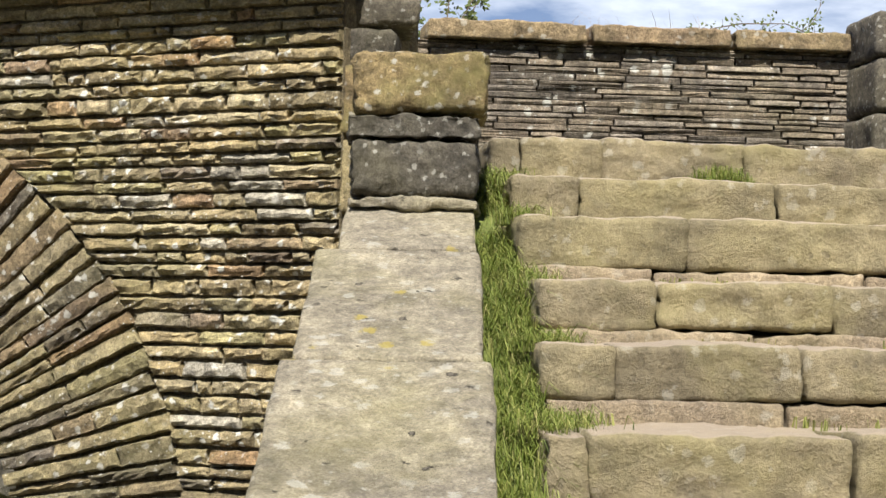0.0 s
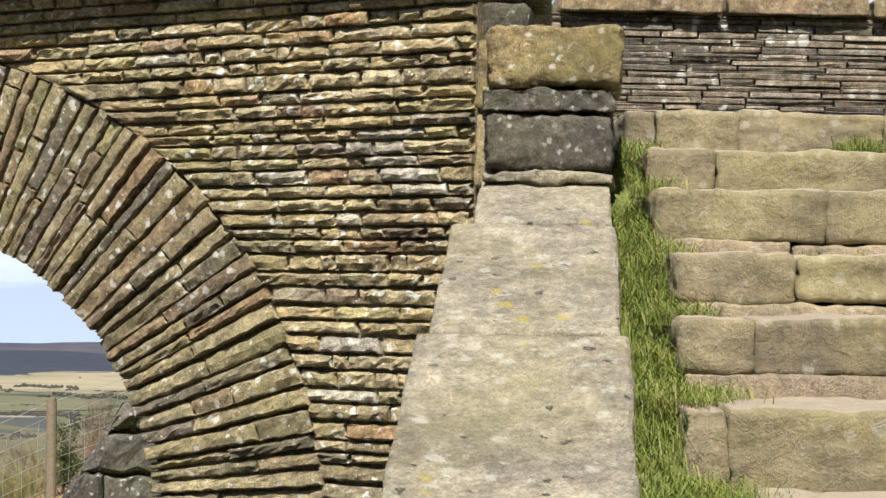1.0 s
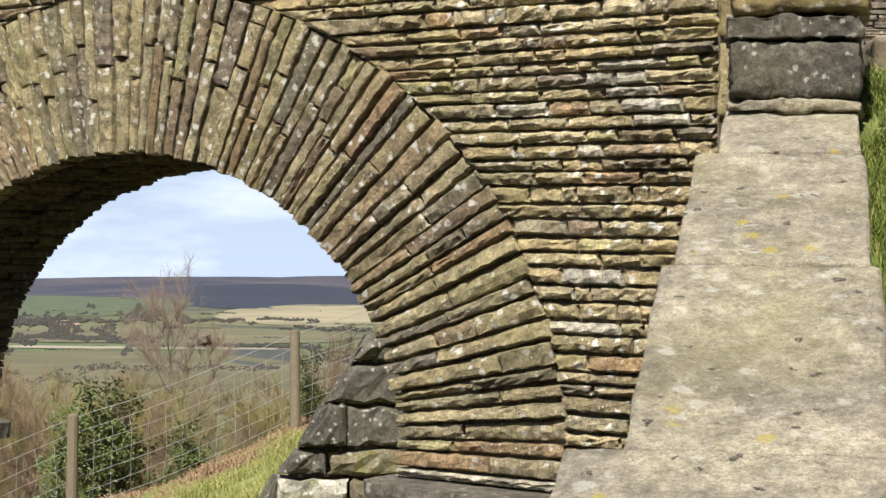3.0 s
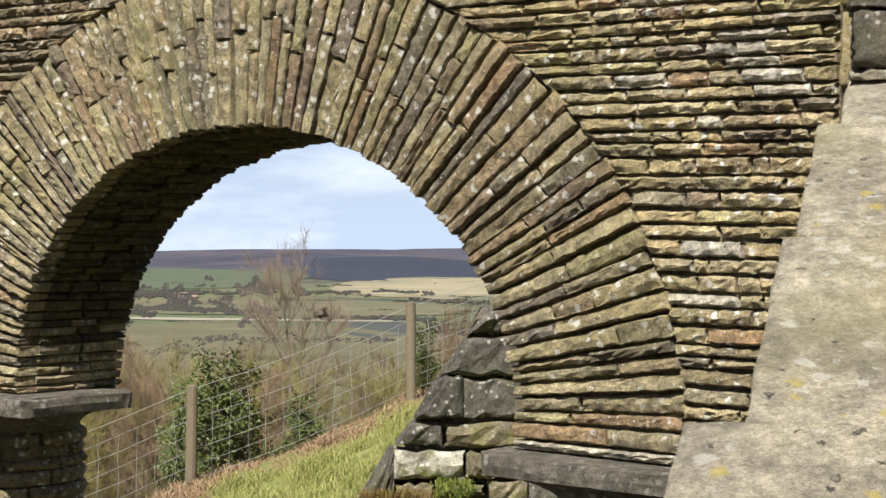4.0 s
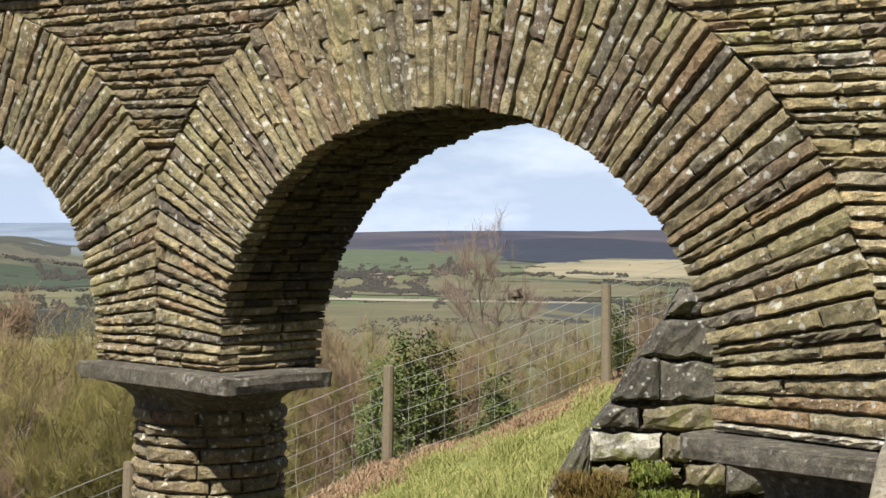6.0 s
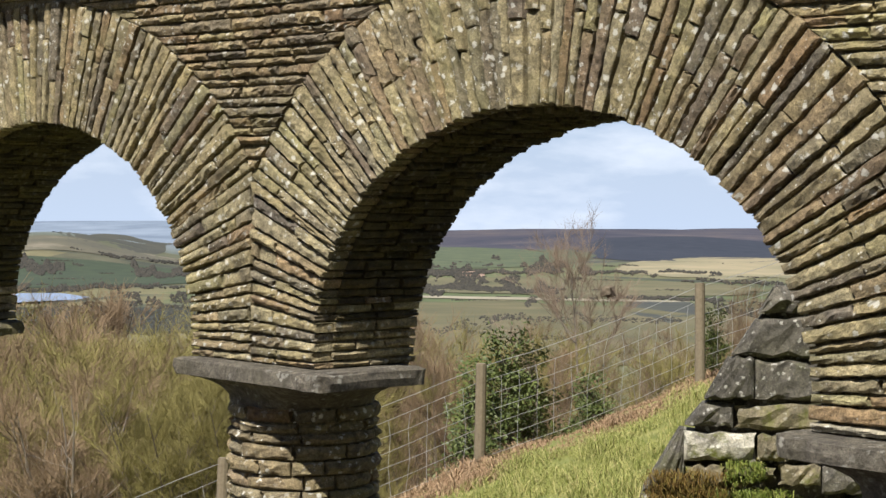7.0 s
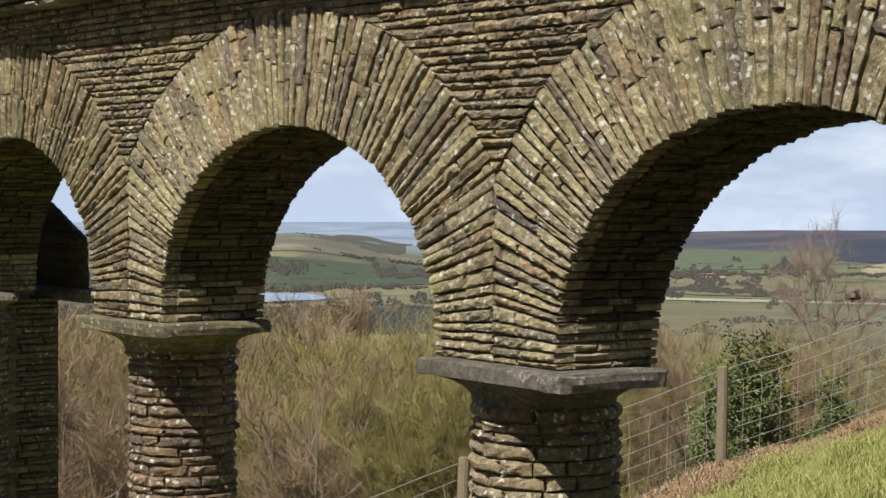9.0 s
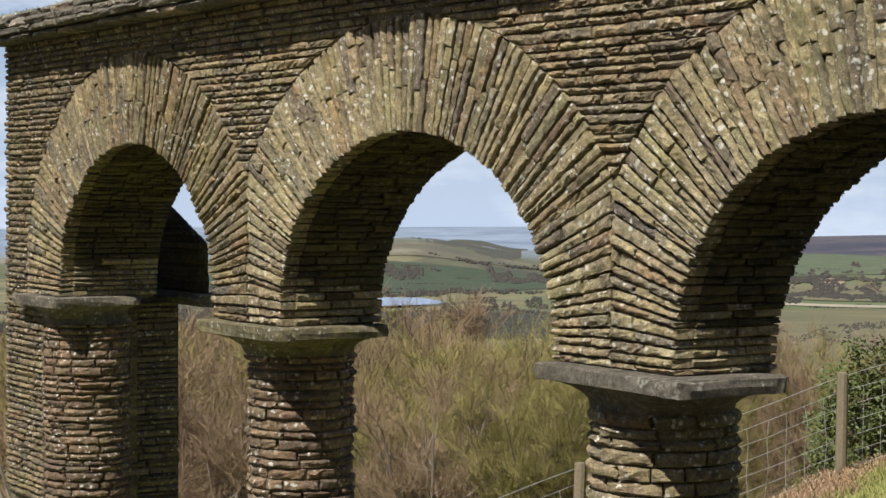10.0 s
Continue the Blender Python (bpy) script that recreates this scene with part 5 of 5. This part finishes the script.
def bare_tree(seed, stems, bark, twigs, label, slim=1.0, twig_n=7, r_tw=0.006, stout=1.0):
    """A leafless tree of unit height 8 m: stems with limbs, and a crown of fine twigs."""
    rg = random.Random(seed)
    tree = empty("tree")
    tagged(tree, label, "tree", "trees on the slope")
    TV, TF, CV, CF = [], [], [], []
    for s in range(stems):
        lean = Vector((rg.gauss(0, 0.12), rg.gauss(0, 0.12), 1)).normalized() if stems > 1 else Vector((rg.gauss(0, 0.04), rg.gauss(0, 0.04), 1))
        H = 8.0 * rg.uniform(0.75, 1.0)
        trunk, _ = limb(rg, Vector((rg.gauss(0, 0.25) * (stems > 1), rg.gauss(0, 0.25) * (stems > 1), -0.2)), lean, H, 10, 0.07, 0.03)
        tube(TV, TF, trunk, (0.09 / math.sqrt(stems) + 0.02) * stout, 0.012 * stout, 6)
        for k in range(int(16 / math.sqrt(stems)) + (14 if stems == 1 else 4)):
            q = rg.uniform(0.22, 0.97)
            i = int(q * 10)
            st = trunk[i].lerp(trunk[min(i + 1, 10)], q * 10 - i)
            a = rg.uniform(0, 6.28)
            d = Vector((math.cos(a), math.sin(a), rg.uniform(0.5, 1.5))).normalized()
            ln_ = (1.1 + 2.2 * (1 - q)) * rg.uniform(0.6, 1.1) * slim
            pts, d = limb(rg, st, d, ln_, 5, 0.16, 0.06)
            tube(TV, TF, pts, (0.026 * (1.1 - q) + 0.007) * stout, 0.005 * stout, 4)
            for b in range(6):
                qb = rg.uniform(0.25, 1.0)
                j = min(4, int(qb * 5))
                sb = pts[j].lerp(pts[j + 1], qb * 5 - j)
                db = (d * 0.7 + Vector((rg.gauss(0, 0.5), rg.gauss(0, 0.5), rg.gauss(0.5, 0.4)))).normalized()
                pb, db = limb(rg, sb, db, rg.uniform(0.4, 0.9), 3, 0.2, 0.03)
                tube(CV, CF, pb, 0.0055, 0.003, 3)
                for t in range(twig_n):
                    qt = rg.uniform(0.15, 1)
                    jt = min(2, int(qt * 3))
                    s2 = pb[jt].lerp(pb[jt + 1], qt * 3 - jt)
                    dt = (db * 0.6 + Vector((rg.gauss(0, 0.5), rg.gauss(0, 0.5), rg.gauss(0.5, 0.4)))).normalized()
                    pt, _ = limb(rg, s2, dt, rg.uniform(0.2, 0.55), 1, 0.2, 0.0)
                    tube(CV, CF, pt, r_tw, r_tw * 0.6, 3)
    raw("trunk", TV, TF, bark, tree)
    raw("crown", CV, CF, twigs, tree)
    return tree


def bush(seed, label):
    """Dense evergreen: stem, and a crown of many small leaves in uneven clumps."""
    rg = random.Random(seed)
    tree = empty("holly_bush")
    tagged(tree, label, "bush", "evergreens by the fence")
    TV, TF, CV, CF = [], [], [], []
    trunk, _ = limb(rg, Vector((0, 0, -0.2)), Vector((0, 0, 1)), 3.6, 6, 0.06, 0)
    tube(TV, TF, trunk, 0.08, 0.02, 6)
    for k in range(70):
        q = rg.uniform(0.1, 1.0)
        a = rg.uniform(0, 6.28)
        rad = (1.3 - 0.85 * q) * rg.uniform(0.2, 1.15)
        c = Vector((math.cos(a) * rad, math.sin(a) * rad, 0.3 + 3.7 * q))
        tube(TV, TF, [Vector((0, 0, max(0, c.z - 0.5))), c], 0.02, 0.006, 3)
        for _ in range(75):
            p = c + Vector((rg.gauss(0, 0.16), rg.gauss(0, 0.16), rg.gauss(0, 0.13)))
            u = Vector((rg.gauss(0, 1), rg.gauss(0, 1), rg.gauss(0, 0.6))).normalized()
            v = u.orthogonal().normalized()
            s = rg.uniform(0.035, 0.075)
            o = len(CV)
            CV.extend([p - u * s, p + v * s * 0.45, p + u * s, p - v * s * 0.45])
            CF.append((o, o + 1, o + 2, o + 3))
    raw("trunk", TV, TF, M_BARK, tree)
    raw("crown", CV, CF, M_LEAF, tree)
    return tree


def plant(tree, az, r, el_top, unit, first=False, wide=1.0):
    x, y = -r * math.sin(radians(az)), r * math.cos(radians(az))
    z = land(x, y)
    h = 1.6 + r * math.tan(radians(el_top)) - z
    s = max(0.15, h / unit)
    m = pose(x, y, z, 0, 0, rng.uniform(0, 360)) @ Matrix.Diagonal((s * wide, s * wide, s, 1))
    if first:
        tree.matrix_world = m
        return tree
    t = tree.copy()
    scene.collection.objects.link(t)
    for ch in tree.children:
        c2 = ch.copy()
        scene.collection.objects.link(c2)
        c2.parent = t
    t.matrix_world = m
    return t


kinds = [bare_tree(1, 1, M_BIRCH, M_TWIG_B, "slender bare birch with a nest in its crown", 1.4, 30, 0.0022, 0.6),
         bare_tree(2, 4, M_BARK, M_TWIG_R, "bare reddish-brown thicket tree on the slope", 1.0, 24, 0.0038),
         bare_tree(3, 5, M_BARK, M_TWIG_G, "bare olive-twigged willow on the slope", 1.0, 24, 0.0038),
         bare_tree(4, 3, M_BIRCH, M_TWIG_R, "bare young birch among the thicket", 0.9, 18, 0.0034),
         bare_tree(5, 4, M_BARK, M_TWIG_G, "leafless thicket tree with olive twigs", 1.1, 24, 0.0038)]
birch = plant(kinds[0], 18.5, 46, -0.85, 8.6, True, 1.1)
nb = birch.matrix_world.translation
rock("nest", (0.3, 0.3, 0.26), M_BARK, None, pose(nb.x, nb.y, 1.6 - 46 * math.tan(radians(3.35))), 0.08, 0.12, 3, 5)
tagged(bpy.data.objects["nest"], "ragged twig nest in the fork of a birch", "nest")
first = {}


def put(k, az, r, el, wide=1.0):
    plant(kinds[k], az, r, el, 8.2, k not in first, wide)
    first[k] = 1


for i in range(135):
    az = rng.uniform(26.5, 47.0)
    r = rng.uniform(25, 62)
    el = -4.1 - 0.5 * noise.noise(Vector((az * 0.5, 2, 0))) - (60 - r) * 0.05 + rng.uniform(-0.3, 0.3)
    el += 0.5 * min(1.0, max(0.0, (az - 32.0) / 2.0))
    k = rng.choice((1, 1, 3, 2, 4)) if az > 33.5 else rng.choice((2, 4, 4, 2))
    put(k, az, r, el, 1.15)
for i in range(44):
    az = rng.uniform(11.0, 27.5)
    r = rng.uniform(38, 70)
    el = -4.7 - (70 - r) * 0.03 + rng.uniform(-0.35, 0.5)
    put(rng.choice((1, 2, 3, 4, 4)), az, r, el, 1.0)
for i in range(22):
    put(rng.choice((1, 3, 2)), rng.choice((rng.uniform(19.5, 28.0), rng.uniform(11.0, 17.5))), rng.uniform(62, 105), rng.uniform(-4.5, -3.75), 0.9)
for az, r, el in ((24.6, 52, -3.5), (25.6, 55, -3.9), (23.9, 50, -4.2), (14.6, 60, -3.1), (13.8, 55, -3.4)):
    put(1, az, r, el, 0.8)
h1 = bush(9, "dark green holly bush behind the fence")
plant(h1, 21.6, 33, -4.75, 3.9, True, 0.8)
plant(h1, 20.9, 35, -5.2, 3.9, False, 0.8)
plant(h1, 22.6, 34, -5.6, 3.9, False, 0.8)
plant(h1, 15.3, 36, -3.9, 3.9, False, 0.6)
plant(h1, 19.0, 40, -5.9, 3.9, False, 0.9)

# ---- woods and hedges of the valley ----
def far_woods():
    V, F = [], []
    rg = random.Random(4)
    ico = bmesh.new()
    bmesh.ops.create_icosphere(ico, subdivisions=1, radius=1)
    base = [v.co.copy() for v in ico.verts]
    tri = [tuple(v.index for v in f.verts) for f in ico.faces]
    ico.free()
    def clump(x, y, s):
        o = len(V)
        z = land(x, y)
        for b in base:
            k = 1 + 0.5 * rg.uniform(-1, 1)
            V.append((x + b.x * s * k, y + b.y * s * k, z + s * 0.5 + b.z * s * k * 1.1))
        F.extend(tuple(i + o for i in t) for t in tri)
    def belt(az0, az1, el0, el1, count, lo=0.8, hi=2.0, thin=-0.2):
        """A wood or hedge filling a stretch of the valley side, thinning to a ragged edge."""
        ra, rb = r_at((az0 + az1) / 2, el0), r_at((az0 + az1) / 2, el1)
        for _ in range(int(count * 1.5)):
            az, q = rg.uniform(az0, az1), rg.random()
            r = ra + (rb - ra) * (q + 0.9 * noise.noise(Vector((az * 2.2, el0 * 7, 2))) + 0.35 * noise.noise(Vector((az * 7, el0 * 7, 5))))
            edge_ = min(1.0, 6 * min((az - az0) / (az1 - az0), (az1 - az) / (az1 - az0)))
            if noise.noise(Vector((az * 1.3, r * 0.008, 8))) < thin + 0.35 * (1 - edge_):
                continue
            clump(-r * math.sin(radians(az)), r * math.cos(radians(az)), rg.uniform(lo, hi) * 0.62 * r / 1500)
    # below the moor and round the straw field
    belt(18.8, 24.5, -2.8, -2.5, 3200)
    belt(22.5, 28.5, -2.95, -2.62, 2600)
    belt(19.4, 24.6, -3.36, -3.06, 3600)
    belt(15.0, 19.6, -2.62, -2.55, 600)
    belt(10.5, 16.5, -2.9, -2.82, 420)
    belt(14.5, 19.0, -3.42, -3.33, 600)
    belt(16.0, 23.0, -4.15, -3.95, 700)
    belt(22.0, 28.5, -4.5, -4.2, 900)
    belt(11.0, 15.5, -3.8, -3.5, 500)
    belt(19.0, 21.2, -4.75, -4.6, 260)
    # round the lake
    belt(35.0, 37.6, -2.62, -2.3, 3000, thin=-0.5)
    belt(31.2, 33.0, -2.85, -2.62, 1800, thin=-0.5)
    belt(30.0, 46.0, -3.18, -3.05, 1600)
    belt(30.0, 35.0, -2.36, -2.3, 320)
    belt(38.0, 46.0, -2.3, -2.2, 420)
    belt(34.0, 39.5, -3.26, -3.16, 700)
    for az0, az1 in ((27.5, 33.4), (32.0, 48.0)):
        belt(az0, az1, -4.6, -3.72 if az1 > 40 else -3.3, 3600, thin=-0.35)
    # hedgerow trees scattered along the field edges
    for _ in range(45):
        az, el = rg.uniform(11, 45), rg.uniform(-3.6, -2.3)
        belt(az, az + rg.uniform(0.3, 1.6), el, el + 0.02, rg.randrange(10, 60), 0.6, 1.5)
    tagged(raw("valley_woods", V, F, plain("far_woodland", [(0.0, (0.028, 0.03, 0.028)), (0.6, (0.05, 0.047, 0.04)), (1.0, (0.085, 0.074, 0.058))], 0.05, 0.95, island=True, bump=0), None, True),
           "distant leafless woods and hedges in the valley", "woodland", kind="stuff")


far_woods()

# ---- sprays above the terrace wall ----
def spray(pts, leaves, size, label, r=0.006):
    ob = empty("bramble", pts[0])
    tagged(ob, label, "shrub")
    o = Vector(pts[0])
    V, F = [], []
    P = [Vector(p) - o for p in pts]
    tube(V, F, P, r, r * 0.4, 4)
    LV, LF = [], []
    for _ in range(leaves):
        k = rng.randrange(len(P) - 1)
        p = P[k].lerp(P[k + 1], rng.random())
        d = Vector((rng.gauss(0, 1), rng.gauss(0, 0.5), rng.gauss(0.3, 1))).normalized()
        e = p + d * rng.uniform(0.02, 0.07)
        tube(V, F, [p, e], 0.002, 0.0012, 3)
        for _ in range(3):
            c = e + Vector((rng.gauss(0, 0.015), rng.gauss(0, 0.015), rng.gauss(0, 0.015)))
            u = Vector((rng.gauss(0, 1), rng.gauss(0, 0.6), rng.gauss(0, 1))).normalized()
            v = u.cross(Vector((0, -1, 0.2))).normalized()
            s = size * rng.uniform(0.6, 1.2)
            b = len(LV)
            LV += [c - u * s, c + v * s * 0.5, c + u * s, c - v * s * 0.5]
            LF.append((b, b + 1, b + 2, b + 3))
    raw("stem", V, F, M_BARK, ob)
    raw("leaves", LV, LF, M_SPRIG, ob)


def tw(px, py, d=9.9):
    """A place on the terrace behind the wall, from metres right and up at the coping."""
    return (px, d + 0.12 * px, py)


spray([tw(1.2, 3.1), tw(1.36, 3.27), tw(1.6, 3.32), tw(1.85, 3.33), tw(2.08, 3.24)], 34, 0.014, "thin bramble shoot arching over the terrace wall")
spray([tw(1.75, 3.1), tw(1.9, 3.26), tw(2.0, 3.34), tw(2.05, 3.45)], 16, 0.014, "thin bramble shoot arching over the terrace wall")
for k in range(5):
    x = -0.25 + 0.1 * k
    spray([tw(x, 3.1), tw(x + rng.uniform(-0.05, 0.1), 3.28), tw(x + rng.uniform(-0.1, 0.25), 3.5)], 34, 0.02, "fresh green hawthorn sprigs behind the wall")
spots = [(x, 9.9 + 0.12 * x, 3.1, 3.0) for x in [rng.uniform(0.3, 2.0) for _ in range(8)]]
blades("wall_top_stems", M_STRAW, spots, 0.05, 0.12, 0.5, 0.0015, "thin dry grass stems behind the wall coping", "grass")
